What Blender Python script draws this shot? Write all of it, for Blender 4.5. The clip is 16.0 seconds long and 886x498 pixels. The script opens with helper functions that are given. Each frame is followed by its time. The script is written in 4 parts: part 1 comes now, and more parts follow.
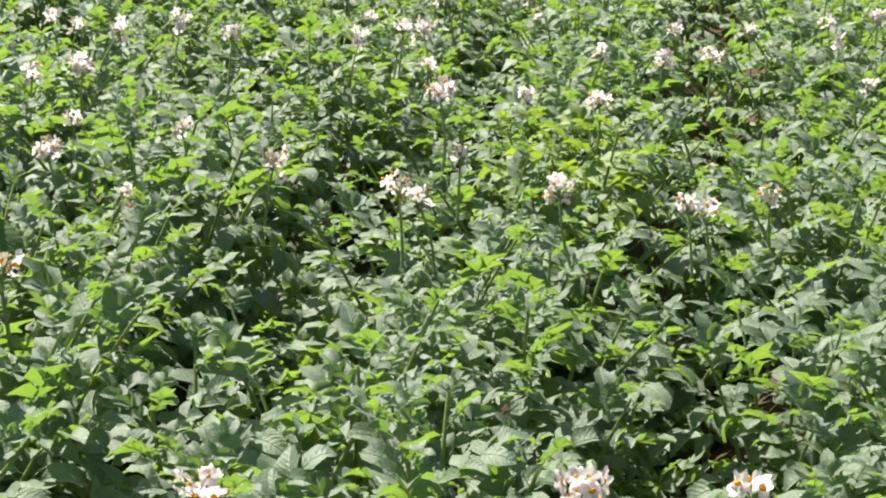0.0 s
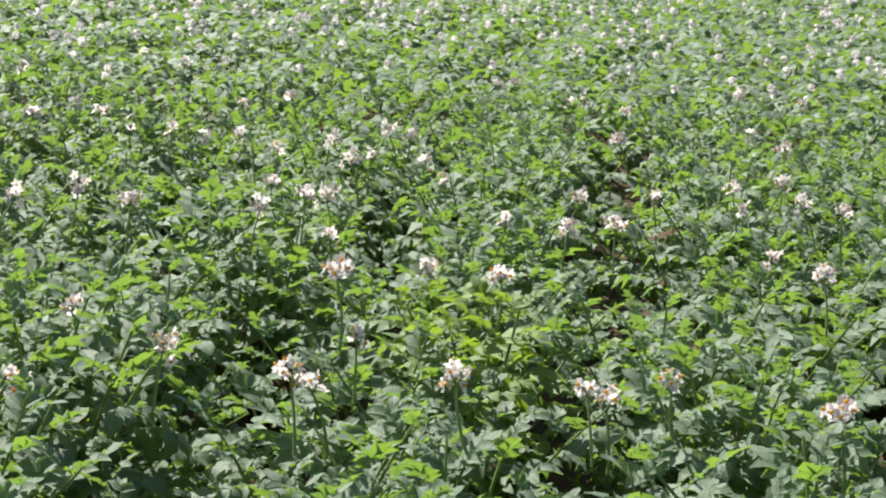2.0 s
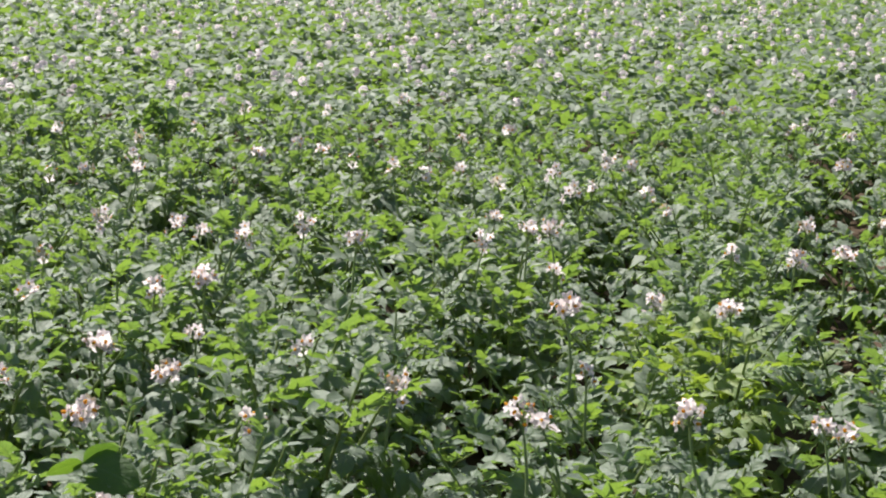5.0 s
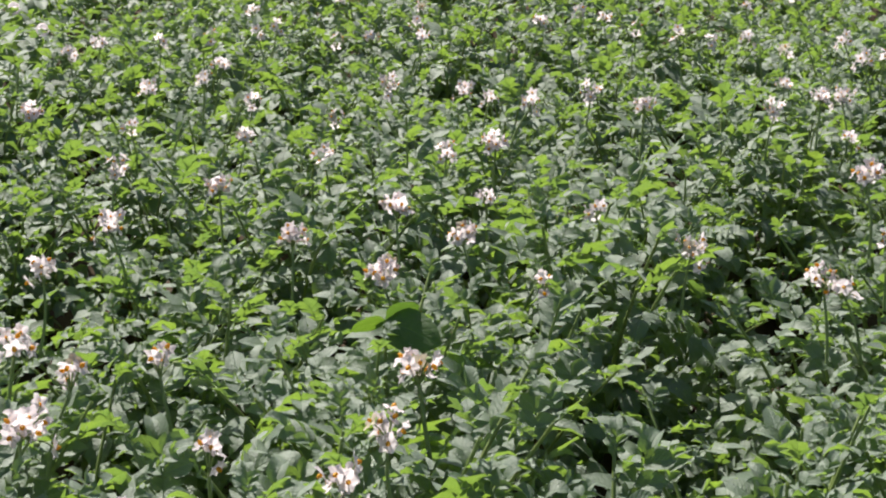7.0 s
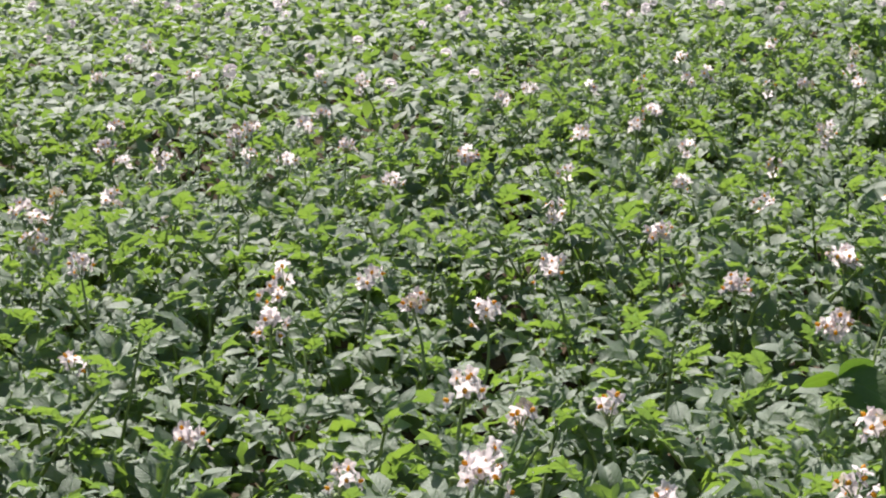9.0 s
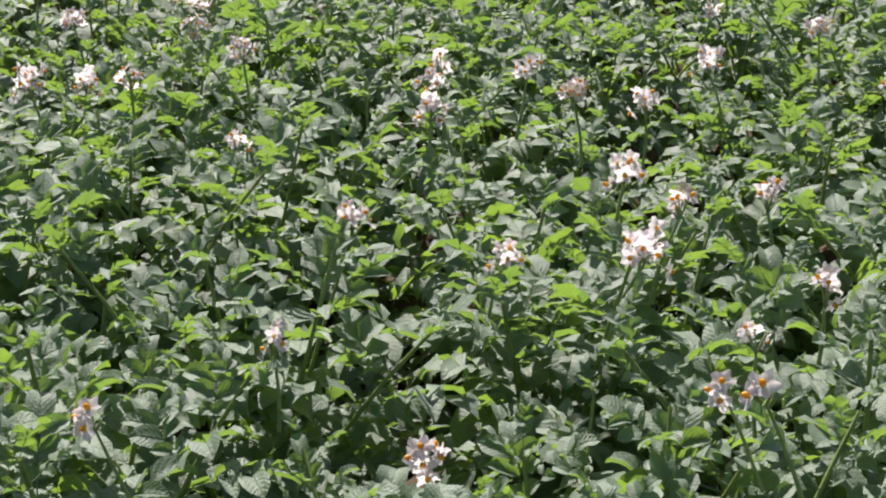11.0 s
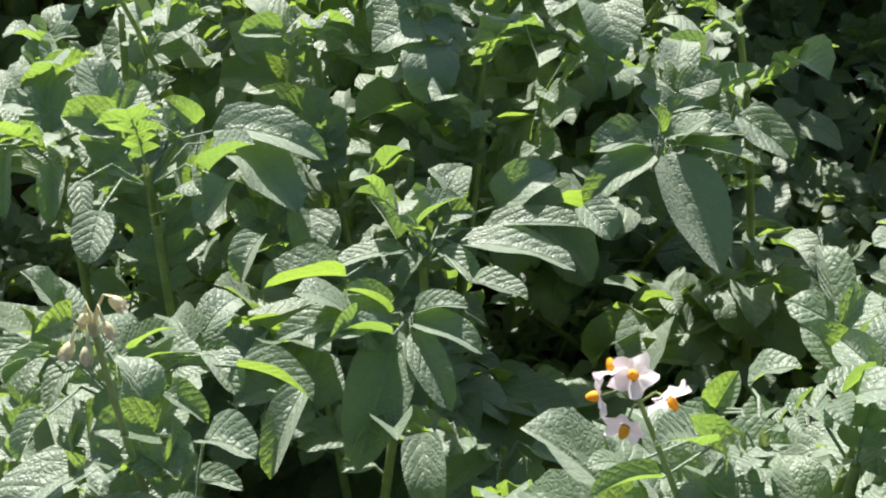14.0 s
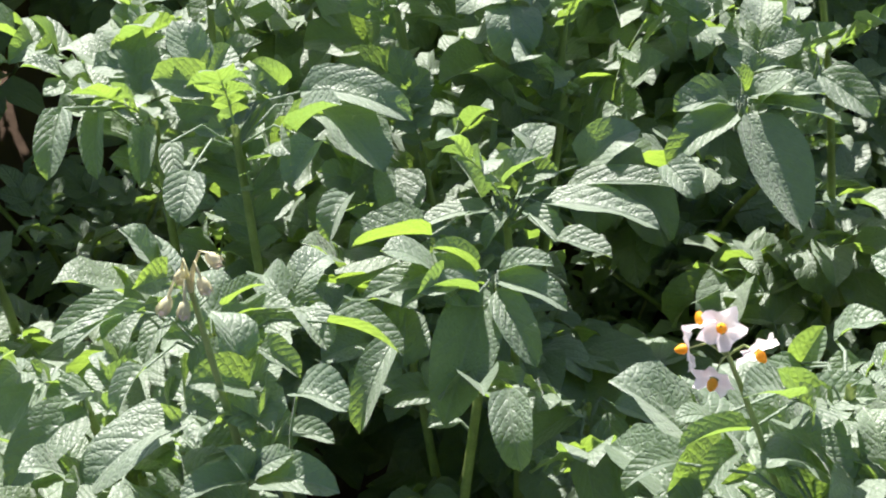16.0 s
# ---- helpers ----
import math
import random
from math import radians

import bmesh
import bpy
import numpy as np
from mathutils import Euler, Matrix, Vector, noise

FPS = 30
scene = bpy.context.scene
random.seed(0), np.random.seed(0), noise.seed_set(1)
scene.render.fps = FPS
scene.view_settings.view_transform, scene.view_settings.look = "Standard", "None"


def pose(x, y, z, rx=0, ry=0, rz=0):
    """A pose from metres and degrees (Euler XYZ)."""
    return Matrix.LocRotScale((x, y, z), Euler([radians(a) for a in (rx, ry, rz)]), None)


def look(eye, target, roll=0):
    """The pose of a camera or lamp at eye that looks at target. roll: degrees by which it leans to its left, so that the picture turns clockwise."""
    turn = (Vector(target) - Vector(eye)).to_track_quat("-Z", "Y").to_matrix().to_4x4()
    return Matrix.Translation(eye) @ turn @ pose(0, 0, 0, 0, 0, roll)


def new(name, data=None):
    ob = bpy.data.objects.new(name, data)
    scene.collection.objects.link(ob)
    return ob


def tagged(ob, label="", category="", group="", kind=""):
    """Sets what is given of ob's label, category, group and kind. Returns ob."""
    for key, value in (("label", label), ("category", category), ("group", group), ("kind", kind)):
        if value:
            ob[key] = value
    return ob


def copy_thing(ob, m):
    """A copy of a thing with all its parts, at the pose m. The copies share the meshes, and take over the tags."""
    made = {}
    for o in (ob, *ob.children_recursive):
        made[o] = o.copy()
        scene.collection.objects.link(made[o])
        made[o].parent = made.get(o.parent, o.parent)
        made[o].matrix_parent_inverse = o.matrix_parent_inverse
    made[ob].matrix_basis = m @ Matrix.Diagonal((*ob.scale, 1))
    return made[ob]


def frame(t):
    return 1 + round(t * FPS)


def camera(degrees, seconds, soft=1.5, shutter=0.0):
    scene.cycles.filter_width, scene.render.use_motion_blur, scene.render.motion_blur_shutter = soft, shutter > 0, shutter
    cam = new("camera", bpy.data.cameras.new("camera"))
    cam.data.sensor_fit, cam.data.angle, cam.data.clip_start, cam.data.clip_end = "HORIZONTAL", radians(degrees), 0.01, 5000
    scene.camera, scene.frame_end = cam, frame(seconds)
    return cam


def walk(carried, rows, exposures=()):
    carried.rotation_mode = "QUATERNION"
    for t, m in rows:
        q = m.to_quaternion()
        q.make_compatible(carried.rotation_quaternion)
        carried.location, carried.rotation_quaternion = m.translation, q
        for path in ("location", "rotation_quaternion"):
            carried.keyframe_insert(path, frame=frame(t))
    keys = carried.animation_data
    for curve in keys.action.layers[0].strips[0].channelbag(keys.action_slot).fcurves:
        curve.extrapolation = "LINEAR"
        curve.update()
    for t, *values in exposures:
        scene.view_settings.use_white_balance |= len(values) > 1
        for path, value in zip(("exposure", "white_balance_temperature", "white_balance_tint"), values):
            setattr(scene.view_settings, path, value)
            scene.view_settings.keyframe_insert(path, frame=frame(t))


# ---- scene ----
# ---------------------------------------------------------------- camera
cam = camera(26.73, 16.0, soft=2.1)
PATH = [
    (0.0, (-0.044, -0.098, 1.465), (-0.171, 2.798, 0.692), 2.19),
    (0.5, (-0.026, -0.049, 1.499), (-0.149, 2.860, 0.776), 2.18),
    (1.0, (-0.016, -0.014, 1.518), (-0.070, 2.918, 0.885), 2.71),
    (1.5, (-0.006, 0.001, 1.532), (-0.030, 2.947, 0.963), 2.89),
    (2.0, (-0.009, 0.012, 1.538), (-0.013, 2.961, 0.987), 2.91),
    (2.5, (-0.005, 0.005, 1.550), (0.001, 2.959, 1.030), 2.95),
    (3.0, (0.000, -0.000, 1.570), (-0.000, 2.966, 1.123), 2.65),
    (3.2, (0.002, -0.003, 1.569), (0.017, 2.965, 1.126), 2.62),
    (5.3, (-0.049, 0.029, 1.551), (-0.475, 2.950, 1.015), 0.57),
    (5.5, (-0.056, 0.029, 1.550), (-0.526, 2.940, 0.999), 0.50),
    (6.0, (-0.063, 0.038, 1.543), (-0.627, 2.924, 0.948), -0.30),
    (6.5, (-0.080, 0.030, 1.535), (-0.723, 2.888, 0.885), -0.34),
    (7.0, (-0.102, 0.020, 1.527), (-0.861, 2.834, 0.814), -0.40),
    (7.5, (-0.120, -0.002, 1.541), (-1.035, 2.769, 0.845), -0.96),
    (8.0, (-0.141, 0.008, 1.538), (-1.199, 2.738, 0.885), -1.47),
    (8.5, (-0.175, 0.034, 1.528), (-1.385, 2.708, 0.908), -1.82),
    (8.7, (-0.194, 0.047, 1.522), (-1.477, 2.688, 0.908), -1.82),
    (10.8, (-0.221, -0.020, 1.489), (-1.754, 2.415, 0.639), -1.46),
    (11.0, (-0.220, -0.021, 1.483), (-1.740, 2.397, 0.565), -1.59),
    (11.5, (-0.216, -0.022, 1.470), (-1.707, 2.355, 0.409), -1.70),
    (12.0, (-0.214, -0.028, 1.450), (-1.640, 2.306, 0.218), -1.33),
    (12.5, (-0.218, -0.039, 1.419), (-1.554, 2.255, 0.020), -0.97),
    (13.0, (-0.223, -0.049, 1.398), (-1.500, 2.190, -0.137), -0.44),
    (13.5, (-0.219, -0.059, 1.376), (-1.450, 2.109, -0.292), -0.09),
    (14.0, (-0.215, -0.067, 1.375), (-1.408, 2.050, -0.384), -0.07),
    (14.5, (-0.210, -0.072, 1.372), (-1.379, 1.998, -0.457), -0.36),
    (15.0, (-0.209, -0.079, 1.373), (-1.370, 1.951, -0.505), -0.44),
    (15.5, (-0.210, -0.083, 1.377), (-1.419, 1.930, -0.491), -1.08),
    (16.0, (-0.215, -0.087, 1.382), (-1.491, 1.943, -0.421), -1.80),
]
walk(cam, [(t, look(eye, target, roll)) for t, eye, target, roll in PATH],
     exposures=[(0.0, 1.20, 6900, -1), (1.5, 1.00, 6600, 0), (3.0, 0.74, 6500, 2), (5.5, 0.72, 6500, 9), (11.0, 0.78, 6500, 10), (12.0, 0.97, 6500, 10),
                (13.2, 1.29, 6500, 10), (14.5, 1.60, 6450, 12), (16.0, 1.75, 6400, 14)])

# ---------------------------------------------------------------- sky and sun
SUN_AZIMUTH, SUN_HEIGHT = radians(-46), radians(51)   # azimuth from +y towards +x
world = bpy.data.worlds.new("sky")
scene.world = world
world.use_nodes = True
wn = world.node_tree.nodes
sky = wn.new("ShaderNodeTexSky")
sky.sky_type, sky.sun_disc = "NISHITA", False
sky.sun_elevation, sky.sun_rotation = SUN_HEIGHT, SUN_AZIMUTH
sky.dust_density = 1.5
wn["Background"].inputs["Strength"].default_value = 0.057
world.node_tree.links.new(sky.outputs[0], wn["Background"].inputs[0])
sun_data = bpy.data.lights.new("sun", "SUN")
sun_data.energy, sun_data.angle, sun_data.color = 5.0, radians(0.5), (1.0, 0.95, 0.87)
sun = new("sun", sun_data)
sun.matrix_world = look((6 * math.sin(SUN_AZIMUTH), 6 * math.cos(SUN_AZIMUTH), 6 * math.tan(SUN_HEIGHT)), (0, 0, 0))

# ---------------------------------------------------------------- materials


class Nodes:
    """A small helper to wire node materials."""

    def __init__(self, name):
        self.mat = bpy.data.materials.new(name)
        self.mat.use_nodes = True
        self.tree = self.mat.node_tree
        self.bsdf = self.tree.nodes["Principled BSDF"]
        self.out = self.tree.nodes["Material Output"]

    def add(self, kind, **values):
        n = self.tree.nodes.new(kind)
        for key, v in values.items():
            setattr(n, key, v)
        return n

    def link(self, a, b):
        self.tree.links.new(a, b)

    def math(self, op, a, b=None, c=None):
        n = self.add("ShaderNodeMath", operation=op)
        for i, v in enumerate((a, b, c)):
            if v is None:
                continue
            if isinstance(v, (int, float)):
                n.inputs[i].default_value = v
            else:
                self.link(v, n.inputs[i])
        return n.outputs[0]

    def noise(self, scale, detail=3.0, vector=None, rough=0.55):
        n = self.add("ShaderNodeTexNoise")
        n.inputs["Scale"].default_value, n.inputs["Detail"].default_value = scale, detail
        n.inputs["Roughness"].default_value = rough
        if vector is not None:
            self.link(vector, n.inputs["Vector"])
        return n

    def ramp(self, fac, *stops):
        n = self.add("ShaderNodeValToRGB")
        e = n.color_ramp.elements
        while len(e) < len(stops):
            e.new(0.5)
        for el, (p, c) in zip(e, stops):
            el.position, el.color = p, (*c, 1.0)
        self.link(fac, n.inputs[0])
        return n.outputs[0]

    def mix(self, fac, a, b, blend="MIX"):
        n = self.add("ShaderNodeMix", data_type="RGBA", blend_type=blend)
        for sock, v in ((n.inputs[0], fac), (n.inputs[6], a), (n.inputs[7], b)):
            if isinstance(v, (int, float)):
                sock.default_value = v
            elif isinstance(v, tuple):
                sock.default_value = (*v, 1.0)
            else:
                self.link(v, sock)
        return n.outputs[2]


def leaf_material(name, dark, mid, pale, glow, see_through=0.35, rough=0.55, spec=0.9, relief=0.5, sheen=0.27):
    """Wrinkled potato leaf: netted veins along the leaflet's own axes, a waxy gloss above, light passing through."""
    m = Nodes(name)
    uv = m.add("ShaderNodeTexCoord").outputs["UV"]
    sep = m.add("ShaderNodeSeparateXYZ")
    m.link(uv, sep.inputs[0])
    u, v = sep.outputs[0], sep.outputs[1]
    side = m.math("ABSOLUTE", m.math("SUBTRACT", u, 0.5))
    geo = m.add("ShaderNodeNewGeometry")
    place = geo.outputs["Position"]
    # side veins leave the midrib and run forward
    wander = m.math("MULTIPLY", m.noise(45.0, 2.0, place).outputs[0], 0.11)
    phase = m.math("MULTIPLY", m.math("ADD", m.math("SUBTRACT", v, m.math("MULTIPLY", m.math("POWER", side, 1.25), 0.95)), wander), 20.0)
    ribs = m.math("ABSOLUTE", m.math("SINE", phase))
    vein = m.math("SUBTRACT", 1.0, m.math("MINIMUM", m.math("MULTIPLY", ribs, 4.5), 1.0))
    midrib = m.math("SUBTRACT", 1.0, m.math("MINIMUM", m.math("MULTIPLY", side, 24.0), 1.0))
    lines = m.math("MAXIMUM", m.math("MULTIPLY", vein, 0.55), midrib)
    info = m.add("ShaderNodeObjectInfo")
    chance = m.math("FRACT", m.math("ADD", geo.outputs["Random Per Island"], info.outputs["Random"]))
    broad = m.noise(1.3, 2.0, place).outputs[0]
    mottle = m.noise(160.0, 3.0, place).outputs[0]
    tone = m.math("ADD", m.math("MULTIPLY", chance, 0.65), m.math("MULTIPLY", broad, 0.35))
    base = m.ramp(tone, (0.12, dark), (0.5, mid), (0.9, pale))
    base = m.mix(m.math("MULTIPLY", lines, 0.26), base, tuple(min(1, 1.9 * c) for c in pale))
    base = m.mix(m.math("MULTIPLY", m.math("SUBTRACT", mottle, 0.35), 0.5), base, dark)
    m.link(base, m.bsdf.inputs["Base Color"])
    gloss = m.math("ADD", rough - 0.09, m.math("MULTIPLY", m.noise(70.0, 2.0, place).outputs[0], 0.18))
    m.link(gloss, m.bsdf.inputs["Roughness"])
    m.bsdf.inputs["Specular IOR Level"].default_value = spec
    m.bsdf.inputs["Sheen Weight"].default_value = sheen
    m.bsdf.inputs["Sheen Roughness"].default_value = 0.5
    # blisters between the veins, in a net of small cells
    cells = m.add("ShaderNodeTexVoronoi", feature="DISTANCE_TO_EDGE")
    cells.inputs["Scale"].default_value = 250.0
    m.link(place, cells.inputs["Vector"])
    blisters = m.math("MULTIPLY", m.math("MINIMUM", m.math("MULTIPLY", cells.outputs[0], 4.0), 1.0), 0.32)
    uneven = m.math("ADD", 0.1, m.math("MULTIPLY", m.noise(38.0, 2.0, place).outputs[0], 1.0))
    quilt = m.math("MULTIPLY", m.math("POWER", ribs, 0.42), uneven)
    rough_skin = m.math("ADD", m.math("MULTIPLY", m.noise(120.0, 2.0, place).outputs[0], 0.8), m.math("MULTIPLY", m.noise(520.0, 2.0, place).outputs[0], 0.3))
    height = m.math("ADD", m.math("ADD", quilt, blisters), m.math("ADD", rough_skin, m.math("MULTIPLY", midrib, -0.9)))
    bump = m.add("ShaderNodeBump")
    bump.inputs["Strength"].default_value, bump.inputs["Distance"].default_value = relief, 0.0022
    m.link(height, bump.inputs["Height"])
    m.link(bump.outputs[0], m.bsdf.inputs["Normal"])
    thin = m.add("ShaderNodeBsdfTranslucent")
    patchy = m.math("MULTIPLY", m.math("SUBTRACT", mottle, 0.3), 0.9)
    glow_c = m.mix(chance, glow, (glow[0] * 0.66, glow[1] * 0.72, glow[2]))
    glow_c = m.mix(patchy, glow_c, tuple(0.6 * c for c in glow))
    glow_c = m.mix(m.math("MULTIPLY", lines, 0.5), glow_c, tuple(0.5 * c for c in glow))
    m.link(glow_c, thin.inputs["Color"])
    m.link(bump.outputs[0], thin.inputs["Normal"])
    both = m.add("ShaderNodeMixShader")
    both.inputs[0].default_value = see_through
    m.link(m.bsdf.outputs[0], both.inputs[1])
    m.link(thin.outputs[0], both.inputs[2])
    m.link(both.outputs[0], m.out.inputs[0])
    return m.mat


def plain_material(name, low, high, scale, rough=0.6, bump=0.0, see_through=0.0, spec=0.4):
    """Two tones mottled at two sizes, with fine relief."""
    m = Nodes(name)
    geo = m.add("ShaderNodeNewGeometry")
    info = m.add("ShaderNodeObjectInfo")
    a = m.noise(scale, 4.0, geo.outputs["Position"]).outputs[0]
    b = m.noise(scale * 9, 2.0, geo.outputs["Position"]).outputs[0]
    f = m.math("ADD", m.math("MULTIPLY", a, 0.6), m.math("ADD", m.math("MULTIPLY", b, 0.25), m.math("MULTIPLY", info.outputs["Random"], 0.15)))
    col = m.ramp(f, (0.28, low), (0.72, high))
    m.link(col, m.bsdf.inputs["Base Color"])
    m.bsdf.inputs["Roughness"].default_value = rough
    m.bsdf.inputs["Specular IOR Level"].default_value = spec
    if bump:
        n = m.add("ShaderNodeBump")
        n.inputs["Strength"].default_value, n.inputs["Distance"].default_value = 0.7, bump
        m.link(f, n.inputs["Height"])
        m.link(n.outputs[0], m.bsdf.inputs["Normal"])
    if see_through:
        thin = m.add("ShaderNodeBsdfTranslucent")
        m.link(col, thin.inputs["Color"])
        both = m.add("ShaderNodeMixShader")
        both.inputs[0].default_value = see_through
        m.link(m.bsdf.outputs[0], both.inputs[1])
        m.link(thin.outputs[0], both.inputs[2])
        m.link(both.outputs[0], m.out.inputs[0])
    return m.mat


M_LEAF = leaf_material("potato_leaf", (0.070, 0.112, 0.066), (0.120, 0.172, 0.112), (0.192, 0.246, 0.178), (0.40, 0.61, 0.07))
M_LEAF_YELLOW = leaf_material("yellowing_leaf", (0.09, 0.16, 0.03), (0.14, 0.23, 0.05), (0.26, 0.32, 0.06), (0.46, 0.62, 0.05), 0.38)
M_STEM = plain_material("green_stem", (0.16, 0.22, 0.06), (0.34, 0.42, 0.14), 60, 0.5, 0.0006, 0.22)
M_STALK = plain_material("flower_stalk_green", (0.20, 0.27, 0.09), (0.36, 0.44, 0.18), 80, 0.6, 0.0004, 0.2)
M_PETAL = plain_material("white_petal", (0.76, 0.66, 0.69), (0.90, 0.83, 0.85), 120, 0.65, 0.0004, 0.58)
M_WITHERED = plain_material("withered_petal", (0.42, 0.34, 0.24), (0.66, 0.60, 0.48), 150, 0.7, 0.0004, 0.25)
M_CALYX = plain_material("downy_pale_calyx", (0.52, 0.54, 0.28), (0.74, 0.66, 0.48), 160, 0.75, 0.0004, 0.35)
M_ANTHER = plain_material("yellow_anther", (0.75, 0.32, 0.01), (0.92, 0.52, 0.03), 300, 0.5, 0.0003, 0.3)
# soil among the plants: their shade is put into its dark tones
M_SOIL = plain_material("shaded_crop_soil", (0.036, 0.026, 0.019), (0.105, 0.070, 0.048), 3.0, 0.95, 0.02, 0.0, 0.15)
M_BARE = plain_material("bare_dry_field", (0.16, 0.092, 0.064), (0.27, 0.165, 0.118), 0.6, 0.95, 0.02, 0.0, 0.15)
M_GRASS = leaf_material("dry_grass", (0.10, 0.11, 0.03), (0.17, 0.16, 0.05), (0.28, 0.24, 0.09), (0.40, 0.40, 0.08))
M_BROAD = leaf_material("broad_weed_leaf", (0.045, 0.09, 0.022), (0.065, 0.125, 0.03), (0.10, 0.17, 0.05), (0.30, 0.52, 0.04), 0.26, 0.5, 0.5, 0.4, 0.1)
M_WEED = leaf_material("weed_leaf", (0.06, 0.13, 0.02), (0.10, 0.20, 0.03), (0.15, 0.27, 0.05), (0.35, 0.55, 0.04), 0.38, 0.56, 0.4, 0.4, 0.0)

# ---------------------------------------------------------------- mesh helpers


class Shape:
    """Vertices, faces, leaf coordinates and material slots gathered into one mesh."""

    def __init__(self):
        self.v, self.f, self.uv, self.slot, self.n = [], [], [], [], 0

    def add(self, verts, faces, uv=None, slot=0, m=None):
        verts = np.asarray(verts, float)
        if m is not None:
            a = np.array(m)
            verts = verts @ a[:3, :3].T + a[:3, 3]
        self.v.append(verts)
        self.f.append(np.asarray(faces) + self.n)
        self.uv.append(np.full((len(verts), 2), 0.5) if uv is None else uv)
        self.slot.append(np.full(len(faces), slot))
        self.n += len(verts)
        return self

    def join(self, other, m):
        v, f, uv, slot = other.arrays()
        return self.add(v, f, uv, 0, m) if not slot.any() else self._join_slots(v, f, uv, slot, m)

    def _join_slots(self, v, f, uv, slot, m):
        self.add(v, f, uv, 0, m)
        self.slot[-1] = slot
        return self

    def arrays(self):
        return np.concatenate(self.v), np.concatenate(self.f), np.concatenate(self.uv), np.concatenate(self.slot)

    def mesh(self, name, *mats, smooth=True):
        v, f, uv, slot = self.arrays()
        me = bpy.data.meshes.new(name)
        nf = len(f)
        me.vertices.add(len(v))
        me.vertices.foreach_set("co", v.astype(np.float32).ravel())
        me.loops.add(nf * 4)
        me.loops.foreach_set("vertex_index", f.astype(np.int32).ravel())
        me.polygons.add(nf)
        me.polygons.foreach_set("loop_start", np.arange(nf, dtype=np.int32) * 4)
        for mat in mats:
            me.materials.append(mat)
        me.polygons.foreach_set("material_index", slot.astype(np.int32))
        me.polygons.foreach_set("use_smooth", np.full(nf, smooth))
        lay = me.uv_layers.new(name="UVMap")
        lay.data.foreach_set("uv", uv[f.ravel()].astype(np.float32).ravel())
        me.update(calc_edges=True)
        me.validate()
        return me


def grid_faces(nu, nv, wrap=False):
    """Quads of a grid of nv + 1 rings with nu + 1 points (nu points, where it wraps)."""
    w = nu if wrap else nu + 1
    i, j = np.meshgrid(np.arange(nu), np.arange(nv))
    a = (j * w + i).ravel()
    b = (j * w + (i + 1) % w).ravel()
    return np.stack([a, b, b + w, a + w], 1)


def tube(points, radii, sides=6):
    """A tapered tube along points."""
    p = np.asarray(points, float)
    t = np.gradient(p, axis=0)
    t /= np.linalg.norm(t, axis=1)[:, None] + 1e-12
    ref = np.array([1.0, 0.13, 0.07]) if abs(t[0, 0]) < 0.8 else np.array([0.0, 1.0, 0.1])
    a = np.cross(t, ref)
    a /= np.linalg.norm(a, axis=1)[:, None]
    b = np.cross(t, a)
    ang = np.arange(sides) / sides * 2 * np.pi
    ring = np.cos(ang)[None, :, None] * a[:, None] + np.sin(ang)[None, :, None] * b[:, None]
    v = p[:, None] + ring * np.asarray(radii)[:, None, None]
    return v.reshape(-1, 3), grid_faces(sides, len(p) - 1, wrap=True)


def leaflet(length, width, fold, bend, curl, ripple, nu, nv, rng):
    """One ovate, pointed leaflet from the origin along +y, folded up along its midrib and bent down to its tip."""
    v = {2: np.array([0, 0.45, 1.0]), 3: np.array([0, 0.27, 0.68, 1.0])}.get(nv, np.linspace(0, 1, nv + 1))
    half = width / 2 * v ** 0.38 * (1 - v) ** 0.60 / 0.520
    half[0], half[-1] = width * {2: 0.24, 3: 0.10}.get(nv, 0.03), width * (0.05 if nv < 4 else 0.012)
    ang = bend * (v ** 1.15) - 0.18 * bend
    step = np.diff(v) * length
    dy = np.concatenate([[0], np.cumsum(np.cos((ang[1:] + ang[:-1]) / 2) * step)])
    dz = np.concatenate([[0], np.cumsum(-np.sin((ang[1:] + ang[:-1]) / 2) * step)])
    u = np.linspace(-1, 1, nu + 1)
    U, V = np.meshgrid(u, v)
    h = half[:, None]
    x = U * h * math.cos(fold)
    lift = np.abs(U) * h * math.sin(fold) - curl * U * U * h
    lift = lift + ripple * np.abs(U) * width * np.sin(V * rng.uniform(7, 12) + rng.uniform(0, 6) + rng.uniform(0, 4) * np.sign(U))
    A = ang[:, None]
    y = dy[:, None] + lift * np.sin(A)
    z = dz[:, None] + lift * np.cos(A)
    verts = np.stack([x, y, z], -1).reshape(-1, 3)
    uv = np.stack([U * 0.5 * (h / (width / 2)) + 0.5, V], -1).reshape(-1, 2)
    return verts, grid_faces(nu, nv), uv


def axes_at(origin, along, up):
    """A pose whose y axis runs along, with z as near to up as it can."""
    y = Vector(along).normalized()
    x = y.cross(Vector(up)).normalized()
    z = x.cross(y)
    m = Matrix((x, y, z)).transposed().to_4x4()
    m.translation = origin
    return m


